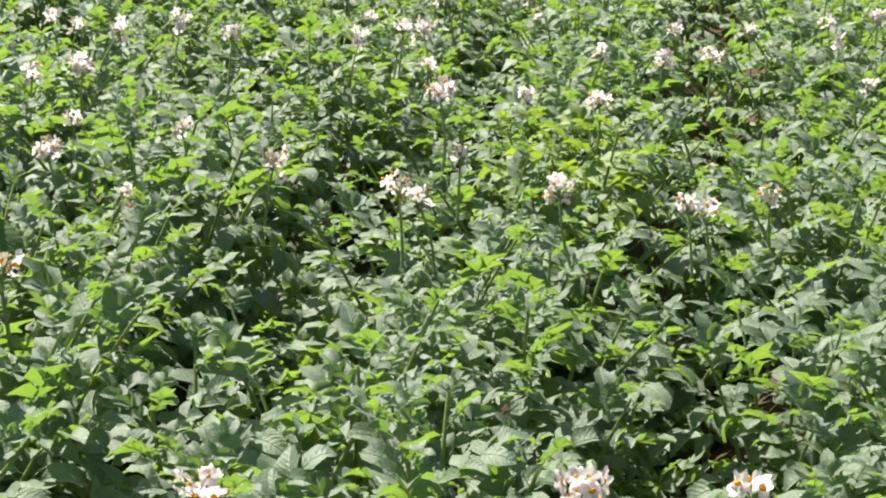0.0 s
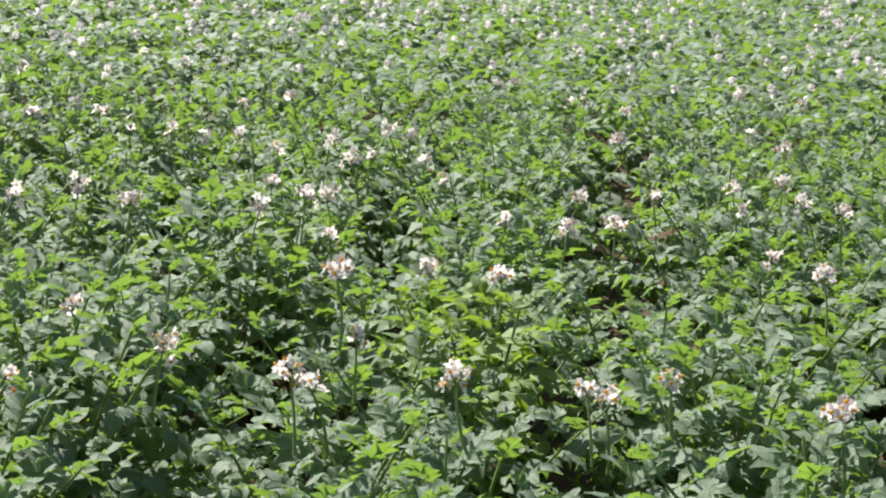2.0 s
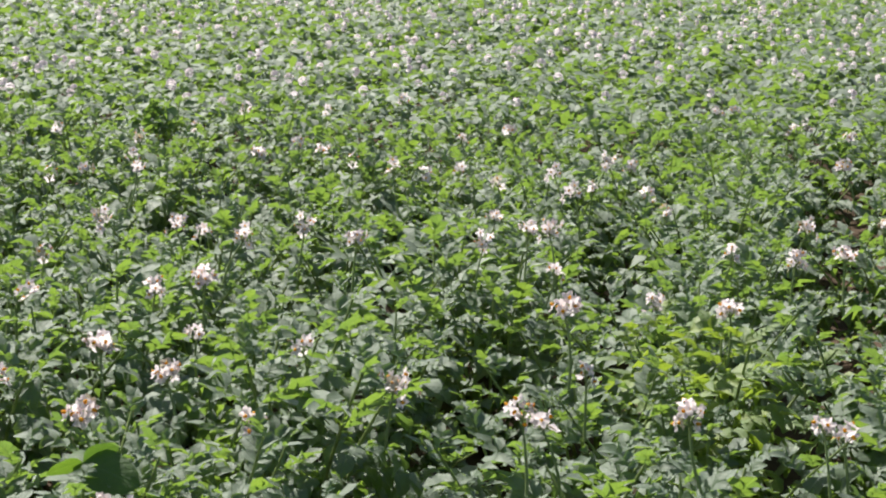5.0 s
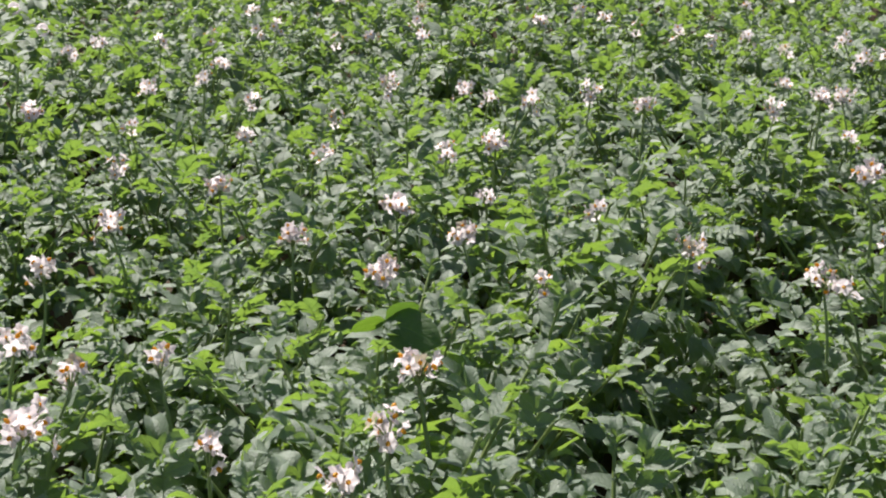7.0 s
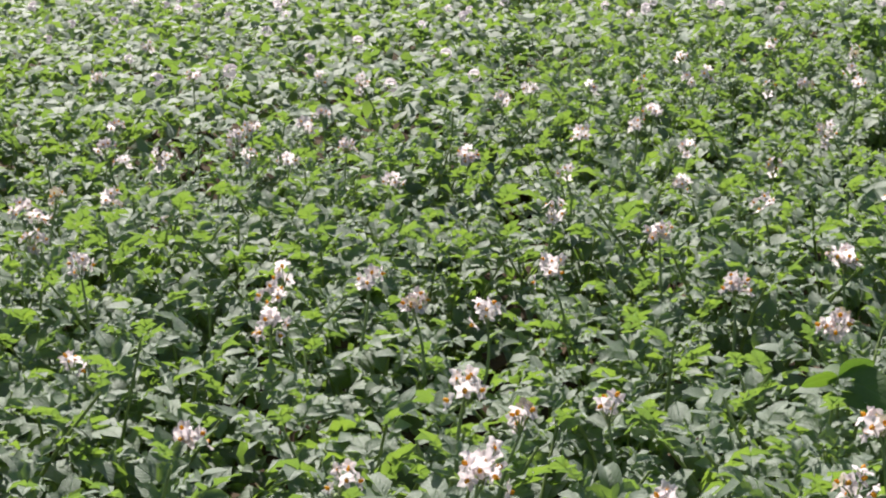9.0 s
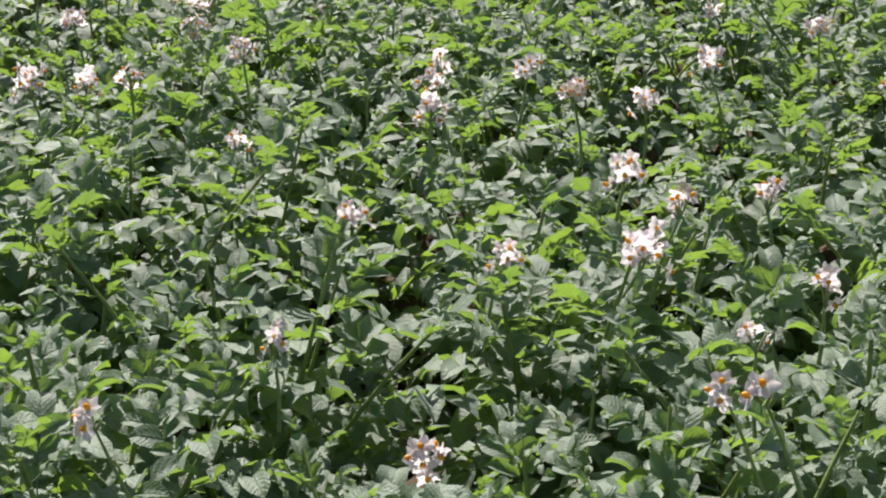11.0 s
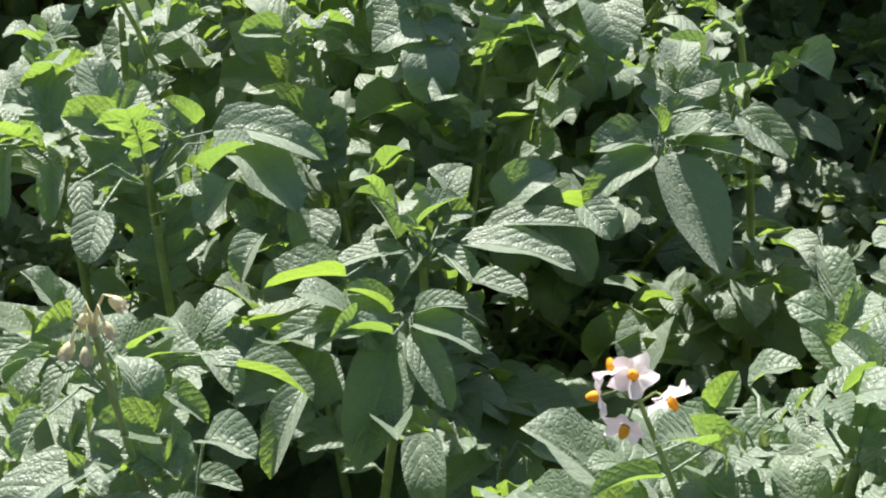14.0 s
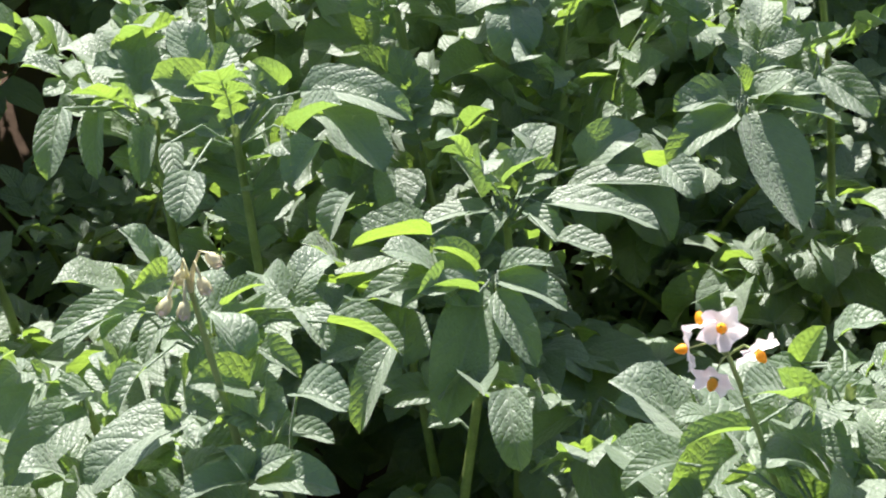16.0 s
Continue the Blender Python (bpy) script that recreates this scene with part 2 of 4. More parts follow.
def compound_leaf(rng, res=2, young=False):
    """A potato leaf: an arching stalk with an end leaflet, three pairs of side leaflets and small ones between."""
    s = Shape()
    nu, nv = {3: (6, 6), 2: (4, 5), 1: (2, 3), 0: (2, 2)}[res]
    length = rng.uniform(0.14, 0.19)
    n = 9
    droop = rng.uniform(0.0, 0.5) if young else rng.uniform(0.35, 1.0)
    side_bend = rng.uniform(-0.25, 0.25)
    q = np.linspace(0, 1, n)
    ang = 0.15 - droop * q ** 1.4
    step = length / (n - 1)
    pts = np.zeros((n, 3))
    for i in range(1, n):
        pts[i] = pts[i - 1] + step * np.array([math.sin(side_bend * q[i]), math.cos(ang[i]) * math.cos(side_bend * q[i]), math.sin(ang[i])])
    if res >= 2:
        s.add(*tube(pts[::2], np.linspace(0.0021, 0.0011, 5), 4))

    def at(f):
        i = min(int(f * (n - 1)), n - 2)
        k = f * (n - 1) - i
        p = pts[i] * (1 - k) + pts[i + 1] * k
        t = Vector(pts[i + 1] - pts[i]).normalized()
        side = t.cross(Vector((0, 0, 1))).normalized()
        return Vector(p), t, side, side.cross(t)

    def put(f, sign, size, wide, spread, nu=nu, nv=nv):
        p, t, side, up = at(f)
        along = t * math.cos(spread) + side * (sign * math.sin(spread)) + up * (rng.uniform(-0.05, 0.35) if young else rng.uniform(-0.35, 0.12))
        tip = up + side * (sign * rng.uniform(-0.18, 0.35)) + t * rng.uniform(-0.2, 0.2)
        v, f4, uv = leaflet(size, wide * (1.12 if res == 3 else 1.0), *((rng.uniform(0.35, 0.85), rng.uniform(0.4, 1.5)) if young else (rng.uniform(0.1, 0.7) + (0.2 if res == 3 else 0.0), rng.uniform(0.7, 2.1))), rng.uniform(-0.1, 0.35),
                            rng.uniform(0.02, 0.085), nu, nv, rng)
        s.add(v, f4, uv, 0, axes_at(p, along, tip))

    put(1.0, 0, rng.uniform(0.080, 0.100), rng.uniform(0.063, 0.078), 0.0)
    for f, size in ((0.84, 0.080), (0.60, 0.070), (0.36, 0.052), (0.17, 0.040))[:4 if res == 3 else 3]:
        for sign in (-1, 1):
            k = rng.uniform(0.85, 1.15)
            put(f + rng.uniform(-0.02, 0.02), sign, size * k, size * k * rng.uniform(0.70, 0.84), rng.uniform(0.85, 1.2),
                *((nu, nv) if f > 0.8 or res == 0 else (nu, nv - 1)))
    for f in (0.72, 0.48) if res >= 2 else ():
        for sign in (-1, 1):
            put(f, sign, rng.uniform(0.010, 0.018), rng.uniform(0.008, 0.013), 1.2, 2, 2)
    return s


def shoot_curve(base, tip, rng, n=9):
    """The bowed line of a stem from base to tip."""
    base, tip = np.asarray(base, float), np.asarray(tip, float)
    q = np.linspace(0, 1, n)[:, None]
    bow = (tip - base) * [0.28, 0.28, 0] + rng.uniform(-0.035, 0.035, 3) * [1, 1, 0]
    return base + (tip - base) * q - bow * (q * (1 - q)) * 2.0


def stem_shape(line, rng, thick=0.0065):
    s = Shape()
    s.add(*tube(line, np.linspace(thick, thick * 0.45, len(line)), 7))
    return s


def leaf_poses(line, rng, count, first=0.13, big=1.0, shrink=0.5, crowd=0.8):
    """Poses for the leaves of one shoot: wide and level below, small and steep in the top tuft."""
    out = []
    turn = rng.uniform(0, 6.28)
    for i in range(count):
        f = i / (count - 1)
        h = first + (1 - first) * f ** crowd
        k = h * (len(line) - 1)
        j = min(int(k), len(line) - 2)
        p = line[j] + (line[j + 1] - line[j]) * (k - j)
        turn += 2.399 + rng.uniform(-0.35, 0.35)
        rise = radians(8 + 38 * f ** 1.5) + rng.uniform(-0.22, 0.22)
        size = 0.72 * big * (0.92 + 0.2 * math.sin(math.pi * min(1, f * 1.1)) - shrink * max(0, f - 0.55) / 0.45) * rng.uniform(0.85, 1.15)
        m = Matrix.Translation(p) @ Matrix.Rotation(turn, 4, "Z") @ Matrix.Rotation(rise, 4, "X") @ Matrix.Rotation(rng.uniform(-0.25, 0.25), 4, "Y")
        out.append(m @ Matrix.Diagonal((size, size, size, 1)))
    return out


def part(name, mesh, parent, local=None, label=""):
    ob = new(name, mesh)
    ob.parent = parent
    if local is not None:
        ob.matrix_basis = local
    if label:
        ob["label"] = label
    return ob


# ---------------------------------------------------------------- plan of the field
ROW_LEAN, ROW_STEP, ROW_START = 0.11, 0.80, -0.958    # furrow: x = ROW_START + ROW_LEAN * y + ROW_STEP * k
PLANT_STEP = 0.30


def row_offset(x, y):
    """-0.5 .. 0.5 across a row, 0 on its crest."""
    f = (x - ROW_START - ROW_LEAN * y) / ROW_STEP
    return f - np.floor(f) - 0.5


def far_edge(x, inset=0.0):
    """Where the crop ends."""
    return 46 - inset + np.where(x < 0, 1.75, 2.4) * x


def right_edge(y):
    """Where the crop gives way to the verge."""
    return 14.2 + 0.075 * (y - 61)


# ---------------------------------------------------------------- ground
def build_ground():
    fx = np.arange(-6.5, 4.0, 0.07)
    fy = np.arange(-1.0, 11.0, 0.09)
    far = 1.35 ** np.arange(1, 24) * 0.1
    far = far[far < 3500]
    xs = np.concatenate([fx[0] - far[::-1] * 3, fx, fx[-1] + far * 3])
    ys = np.concatenate([fy[0] - far[::-1] * 3, fy, fy[-1] + far * 3])
    X, Y = np.meshgrid(xs, ys)
    fade = np.clip(1 - (np.maximum(np.abs(X + 1) - 6, 0) + np.maximum(np.abs(Y - 5) - 7, 0)) / 2, 0, 1)
    Z = fade * (0.11 * np.cos(row_offset(X, Y) * 2 * np.pi) - 0.06)
    rng = np.random.default_rng(5)
    Z = Z + fade * rng.normal(0, 0.012, Z.shape)
    s = Shape()
    s.add(np.stack([X, Y, Z], -1).reshape(-1, 3), grid_faces(len(xs) - 1, len(ys) - 1))
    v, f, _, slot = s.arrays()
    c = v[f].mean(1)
    s.slot = [(c[:, 1] > far_edge(c[:, 0]) + 1).astype(int)]    # bare field past the crop's end; soil before it has shade in its colour
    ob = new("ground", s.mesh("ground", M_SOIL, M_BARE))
    tagged(ob, "dry reddish-brown crumbly field soil in low ridges", "soil", kind="structure")


build_ground()

# ---------------------------------------------------------------- potato plants
LEAVES = [compound_leaf(np.random.default_rng(100 + i), 2) for i in range(14)]
LEAF_MESHES = [s.mesh("leaf", M_LEAF) for s in LEAVES]
YOUNG_MESHES = [compound_leaf(np.random.default_rng(200 + i), 2, True).mesh("leaf", M_LEAF) for i in range(8)]
SIMPLE_YOUNG = {r: [compound_leaf(np.random.default_rng(400 + i), r, True) for i in range(6)] for r in (0, 1)}
SIMPLE = {r: [compound_leaf(np.random.default_rng(300 + i), r) for i in range(10)] for r in (0, 1)}


def base_height(x, y):
    return 0.11 * math.cos(row_offset(x, y) * 2 * math.pi) - 0.07


def shoot_tips(rng, count, spread=0.34, low=0.49, high=0.60):
    out = []
    turn = rng.uniform(0, 6.28)
    for i in range(count):
        a = turn + i * 6.283 / count + rng.uniform(-0.4, 0.4)
        r = spread * rng.uniform(0.45, 1.15) if i else spread * 0.2
        out.append((math.cos(a) * r, math.sin(a) * r, rng.uniform(low, high) - 0.15 * r))
    return out


def near_plant(rng, shoots=6, leaves=18, big=1.0):
    """A potato plant with every stem and leaf of its own."""
    plant = new("potato_plant")
    for tx, ty, tz in shoot_tips(rng, shoots):
        line = shoot_curve((tx * 0.12, ty * 0.12, 0), (tx, ty, tz), rng)
        part("stem", stem_shape(line, rng).mesh("stem", M_STEM), plant)
        add_leaves(rng, plant, leaf_poses(line, rng, leaves, big=big))
    return plant


FINE_MESHES = [compound_leaf(np.random.default_rng(150 + i), 3).mesh("leaf", M_LEAF) for i in range(14)]
FINE_YOUNG = [compound_leaf(np.random.default_rng(180 + i), 3, True).mesh("leaf", M_LEAF) for i in range(8)]


def add_leaves(rng, plant, poses, fine=False):
    for i, m in enumerate(poses):
        young = i > 0.55 * len(poses)
        kind = (FINE_YOUNG if fine else YOUNG_MESHES) if young else (FINE_MESHES if fine else LEAF_MESHES)
        if fine:    # leaves turn towards the light
            p = m.translation.copy()
            m = Matrix.Translation(p) @ Matrix.Rotation(rng.uniform(0.0, 0.2), 4, Vector((-0.67, -0.74, 0))) @ Matrix.Translation(-p) @ m
        part("leaf", kind[rng.integers(len(kind))], plant, m)


def staked_plant(rng, place, tips, leaves=16, first=0.14):
    """A plant whose shoots end at known places (tip x, y, z and the foot's shift to the right of it)."""
    plant = new("potato_plant")
    x, y = place
    origin = Vector((x, y, base_height(x, y)))
    m = Matrix.Translation(origin)
    plant.matrix_basis = m
    for tx, ty, tz, shift in tips:
        tip = Vector((tx, ty, tz)) - origin
        k = 0.9 if shift else 0.3
        foot = (tip.x * k + shift * 0.86, tip.y * k + shift * 0.5, -0.02)
        line = shoot_curve(foot, tip, rng)
        part("stem", stem_shape(line, rng, 0.0068).mesh("stem", M_STEM), plant)
        add_leaves(rng, plant, leaf_poses(line, rng, leaves, first, 1.02, 0.34, 0.8), True)
        if 0.6 < tz < 0.75 and ty > 0.8:    # a full crown on the tall shoots
            add_leaves(rng, plant, leaf_poses(line, rng, 6, 0.86, 0.95, 0.2, 1.0), True)
    return plant, m


def mid_plant(rng, shoots=6, leaves=16, yellow=False, res=0, low=0.50, high=0.61, spread=0.35):
    """The same plant farther off: each shoot's leaves in one mesh."""
    plant = new("potato_plant")
    for tx, ty, tz in shoot_tips(rng, shoots, spread, low, high):
        line = shoot_curve((tx * 0.12, ty * 0.12, 0), (tx, ty, tz), rng, 6)
        part("stem", stem_shape(line, rng, 0.006).mesh("stem", M_STEM), plant)
        s = Shape()
        for i, m in enumerate(leaf_poses(line, rng, leaves, 0.12, 0.98 if res else 1.06)):
            s.join(SIMPLE_YOUNG[res][rng.integers(6)] if i > 0.55 * leaves else SIMPLE[res][rng.integers(10)], m)
        part("foliage", s.mesh("foliage", M_LEAF_YELLOW if yellow else M_LEAF), plant)
    return plant


# flower heads: places on the plan (x, y) and, where they stand out, heights
FLOWERS_TALL = [
    (-0.86, 1.58, 0.78), (-0.92, 1.62, 0.76), (-1.48, 1.29, 0.74), (-1.19, 1.47, 0.69), (-0.82, 2.37, 0.69), (-1.37, 2.38, 0.65),
    (-0.87, 2.72, 0.67), (-1.68, 2.49, 0.56), (-1.60, 2.76, 0.65), (-2.06, 2.60, 0.54), (0.02, 3.45, 0.67), (-1.92, 3.19, 0.66),
    (0.80, 3.64, 0.59), (-0.87, 3.70, 0.56), (-2.31, 3.28, 0.62), (-0.24, 4.03, 0.75), (-2.74, 3.18, 0.67), (-1.48, 3.84, 0.59),
    (0.13, 4.59, 0.65), (-1.20, 4.52, 0.55), (0.98, 4.79, 0.65), (-0.05, 4.93, 0.58), (-1.33, 2.28, 0.68), (-1.11, 0.95, 0.72),
    (-0.84, 1.23, 0.71), (-1.63, 1.80, 0.64), (-0.84, 2.24, 0.66), (-1.05, 2.02, 0.67),
]
FLOWERS_NEAR = [
    (-1.12, 3.35), (-2.13, 2.99), (-0.26, 3.54), (-0.30, 3.55), (0.29, 3.61), (-1.82, 3.30), (-0.57, 3.71), (-1.07, 3.77),
    (-2.17, 3.45), (-2.92, 2.87), (-2.86, 2.94), (-1.87, 3.73), (-3.12, 2.90), (-1.29, 4.01), (-0.85, 4.13), (-1.74, 4.05),
    (-3.12, 3.48), (-1.32, 4.57), (-3.46, 3.42), (-2.12, 4.32), (-1.63, 4.53), (-3.32, 3.75), (-1.24, 4.77), (-2.67, 4.46),
    (-3.48, 3.86), (-1.94, 4.75), (-3.38, 4.12), (-2.32, 4.84), (-3.81, 3.99), (-0.94, 5.40), (-0.57, 5.50), (0.50, 5.54),
    (-1.30, 5.50), (-3.25, 4.85), (-2.75, 5.08), (-3.59, 4.65), (-3.68, 4.59), (-0.45, 5.75), (-1.55, 5.66), (-1.48, 5.69),
    (-0.39, 5.83), (-3.20, 5.11), (0.41, 5.89), (0.35, 5.45), (-2.13, 5.32),
]
FLOWERS_MID = [
    (-1.18, 5.84), (-3.58, 5.05), (-1.85, 5.84), (-0.59, 6.06), (-2.43, 5.66), (-4.01, 4.91), (1.16, 6.10), (1.30, 6.09),
    (-3.50, 5.35), (-3.67, 5.28), (0.98, 6.42), (-2.52, 6.06), (1.15, 6.43), (-3.65, 5.70), (-0.10, 6.63), (-4.27, 5.31),
    (-0.37, 6.76), (-3.17, 6.20), (-0.66, 6.98), (-2.96, 6.53), (-0.95, 7.04), (-1.07, 7.05), (-2.22, 6.83), (-0.46, 7.13),
    (-2.04, 6.91), (-0.82, 7.14), (-3.20, 6.52), (-2.65, 6.76), (-3.87, 6.38), (-2.88, 6.85), (-2.66, 6.99), (-2.17, 7.30),
    (-0.27, 7.60), (1.34, 7.51), (0.68, 7.65), (-1.45, 7.59), (-4.68, 6.40), (-1.74, 7.68), (-1.60, 7.84), (-5.18, 6.40),
    (1.28, 8.05), (-3.04, 7.72), (-2.35, 8.00), (-2.15, 8.24), (-0.96, 8.42), (-2.56, 5.50), (-0.17, 7.53),
]
FLOWERS_BEYOND = [
    (-2.75, 8.09), (-0.77, 8.81), (0.82, 8.87), (0.58, 9.15), (-5.67, 7.43), (0.64, 9.17), (-2.13, 9.14), (1.75, 9.39),
    (-1.78, 9.48), (1.47, 9.67), (0.31, 9.79), (0.23, 9.85), (-1.43, 9.82),
]
FLOWERS_SMALL = [
    (-1.09, 2.39), (-1.46, 2.70), (-1.35, 2.81), (-2.36, 2.67), (0.32, 3.53), (0.46, 3.69), (-0.19, 3.95),
    (-2.41, 3.47), (-3.03, 3.91), (-0.33, 5.12), (0.90, 5.12), (-3.52, 4.06), (-4.00, 3.86), (-1.81, 5.15), (0.17, 5.55),
    (-3.39, 4.84), (0.95, 5.99), (0.68, 6.17), (-0.03, 6.31), (-0.31, 6.89), (-2.36, 6.83), (-1.30, 7.45), (-4.24, 6.68),
]
YELLOW_PATCH = (0.24, 4.45, 0.34)

CAMERA_SPOT = (-0.2, -0.1)


def wanted(x, y):
    """Whether a plant of its own stands here: the stretch of field that the walk looks over."""
    d = math.hypot(x - CAMERA_SPOT[0], y - CAMERA_SPOT[1])
    bearing = math.degrees(math.atan2(x - CAMERA_SPOT[0], y - CAMERA_SPOT[1]))
    if d < 0.62 or y < 0.2:
        return False
    slack = math.degrees(math.atan2(0.5, d))
    reach = 10.2 if bearing > -26 else 7.6
    return -46 - slack < bearing < 16 + slack and d < reach


def field_places():
    rng = np.random.default_rng(21)
    out = []
    for k in range(-12, 8):
        for j in range(0, 40):
            y = 0.15 + j * PLANT_STEP + rng.uniform(-0.06, 0.06)
            x = ROW_START + ROW_LEAN * y + ROW_STEP * (k + 0.5) + rng.uniform(-0.24, 0.24)
            spin, size = rng.uniform(0, 360), rng.uniform(0.9, 1.12)
            if wanted(x, y):
                out.append((math.hypot(x - CAMERA_SPOT[0], y - CAMERA_SPOT[1]), x, y, spin, size))
    return sorted(out)


# the plants right before the camera, shoot by shoot
STAKED = [
    ((-0.83, 0.58), [(-0.82, 0.60, 0.64, 0.10), (-0.74, 0.56, 0.58, 0.0), (-0.84, 0.54, 0.56, 0.0), (-0.90, 0.56, 0.58, 0.0)]),
    ((-0.78, 0.88), [(-0.74, 0.82, 0.56, -0.04), (-0.79, 0.92, 0.55, 0.0), (-0.69, 0.87, 0.43, 0.0), (-0.91, 0.93, 0.46, 0.0)]),
    ((-1.08, 0.92), [(-0.99, 0.85, 0.60, 0.03), (-1.08, 0.86, 0.57, 0.0), (-1.18, 0.94, 0.56, 0.0), (-1.15, 1.03, 0.60, 0.0)]),
    ((-0.93, 1.12), [(-0.91, 0.99, 0.52, 0.0), (-0.84, 1.11, 0.53, 0.0), (-0.96, 1.15, 0.72, 0.05), (-0.98, 1.29, 0.62, 0.0), (-0.975, 1.06, 0.60, 0.0), (-0.86, 1.15, 0.60, 0.0)]),
    ((-0.70, 1.52), [(-0.68, 1.10, 0.57, 0.0), (-0.65, 1.19, 0.58, 0.0), (-0.85, 1.25, 0.65, 0.0), (-0.81, 1.34, 0.61, 0.0), (-0.71, 1.35, 0.57, 0.0), (-0.76, 1.16, 0.60, 0.0)]),
    ((-0.42, 1.06), [(-0.45, 0.99, 0.58, 0.0), (-0.42, 1.03, 0.60, 0.0), (-0.40, 1.13, 0.58, 0.0), (-0.47, 1.22, 0.56, 0.0)]),
    ((-0.45, 0.72), [(-0.385, 0.575, 0.68, 0.0), (-0.43, 0.66, 0.72, 0.0), (-0.38, 0.66, 0.72, 0.0), (-0.415, 0.61, 0.68, 0.0), (-0.39, 0.70, 0.70, 0.0), (-0.34, 0.61, 0.68, 0.0), (-0.36, 0.66, 0.68, 0.0)]),
    ((-1.33, 0.92), [(-1.28, 0.84, 0.56, 0.0), (-1.36, 0.95, 0.56, 0.0), (-1.25, 1.03, 0.58, 0.0), (-1.40, 0.82, 0.54, 0.0), (-1.22, 0.76, 0.52, 0.0)]),
    ((-1.24, 1.28), [(-1.24, 1.31, 0.60, 0.0), (-1.28, 1.20, 0.60, 0.0), (-1.16, 1.28, 0.56, 0.0), (-1.12, 1.18, 0.58, 0.0)]),
]
STAKED_TIPS = [tip for _, tips in STAKED for tip in tips]


def crowded(x, y):
    return min((x - t[0]) ** 2 + (y - t[1]) ** 2 for t in STAKED_TIPS) < 0.17 ** 2


# low side plants in the furrows, away from the few open gaps
GAPS = [(-1.08, 4.67), (-0.46, 4.67), (0.78, 5.57), (1.92, 8.78), (-0.98, 5.60), (-1.63, 3.21), (-2.25, 6.14), (-2.21, 4.96),
        (-1.91, 2.34), (-1.65, 2.73), (-1.94, 4.11), (-2.14, 6.46), (-0.42, 7.54), (-1.95, 5.85)]


def gap_near(x, y, reach):
    return min((x - g[0]) ** 2 + (y - g[1]) ** 2 for g in GAPS) < reach ** 2


def furrow_places():
    rng = np.random.default_rng(23)
    out = []
    for k in range(-6, 5):
        for j in range(0, 15):
            y = 0.5 + j * 0.36 + rng.uniform(-0.1, 0.1)
            x = ROW_START + ROW_LEAN * y + ROW_STEP * k + rng.uniform(-0.06, 0.06)
            d = math.hypot(x - CAMERA_SPOT[0], y - CAMERA_SPOT[1])
            spin, size = rng.uniform(0, 360), rng.uniform(0.85, 1.1)
            if wanted(x, y) and 0.75 < d < 4.9 and (x + 0.76) ** 2 + (y - 1.14) ** 2 > 0.24 ** 2:
                out.append((d, x, y, spin, -size * (0.62 if gap_near(x, y, 0.22) else 1.0)))
    return out + [(1.4, -0.82, 1.22, 40, -0.5), (1.41, -0.72, 1.42, 200, -0.5), (1.7, -0.64, 1.62, 90, -0.6), (1.9, -0.80, 1.85, 300, -0.8),
                  (2.4, -1.20, 2.20, 10, -0.7), (2.2, -1.02, 2.00, 130, -0.8), (2.3, -0.90, 2.15, 250, -0.8), (2.1, -1.65, 1.45, 70, -0.8),
                  (2.8, -1.85, 2.25, 160, -0.8), (3.5, -2.2, 2.7, 290, -0.8), (4.0, -2.45, 3.2, 20, -0.8), (1.7, -0.95, 1.45, 100, -0.5), (2.1, -1.1, 1.85, 220, -0.7), (3.3, -0.62, 3.22, 30, -0.9),
                  (3.5, -0.66, 3.42, 140, -0.95), (4.3, -0.64, 4.12, 75, -0.95), (4.6, -0.66, 4.50, 200, -0.95), (5.0, -0.68, 4.85, 310, -0.95)]



# the last two plants are added to keep sun off the open furrow
PLACES = sorted([p for p in field_places() if not crowded(p[1], p[2]) and not (p[0] > 4.5 and gap_near(p[1], p[2], 0.13))] + furrow_places()
                + [(2.1, -1.08, 1.80, 255, 1.0), (1.95, -0.97, 1.66, 10, 0.92)])

near_models = [near_plant(np.random.default_rng(40 + i)) for i in range(6)]
middle_models = [mid_plant(np.random.default_rng(50 + i), res=1) for i in range(6)]
mid_models = [mid_plant(np.random.default_rng(60 + i), leaves=13) for i in range(6)]
low_models = [mid_plant(np.random.default_rng(70 + i), 4, 12, res=1, low=0.2, high=0.4, spread=0.24) for i in range(4)]
yellow_model = mid_plant(np.random.default_rng(77), yellow=True, res=1)
LABEL = "leafy green potato plant with wrinkled leaves in a ridged row"
PLANTS = []
for i, (place, tips) in enumerate(STAKED):
    plant, m = staked_plant(np.random.default_rng(900 + i), place, tips)
    tagged(plant, LABEL, "potato plant", "potato plants in the field")
    PLANTS.append((place[0], place[1], plant, m))
used = set()
pick = np.random.default_rng(31)
for i, (d, x, y, spin, size) in enumerate(PLACES):
    low, size = size < 0, abs(size)
    if low:
        model = low_models[pick.integers(4)]
    elif math.hypot(x - YELLOW_PATCH[0], y - YELLOW_PATCH[1]) < YELLOW_PATCH[2]:
        model = yellow_model
    else:
        model = (near_models if d < 2.7 else middle_models if d < 5.4 else mid_models)[pick.integers(6)]
    m = pose(x, y, base_height(x, y), 0, 0, spin) @ Matrix.Diagonal((size, size, size, 1))
    if model not in used:
        used.add(model)
        plant = model
        plant.matrix_basis = m
    else:
        plant = copy_thing(model, m)
        plant.matrix_basis = m
    tagged(plant, "yellowing potato plant with thin pale leaves in the row" if model is yellow_model else LABEL,
           "potato plant", "potato plants in the field")
    PLANTS.append((x, y, plant, m))
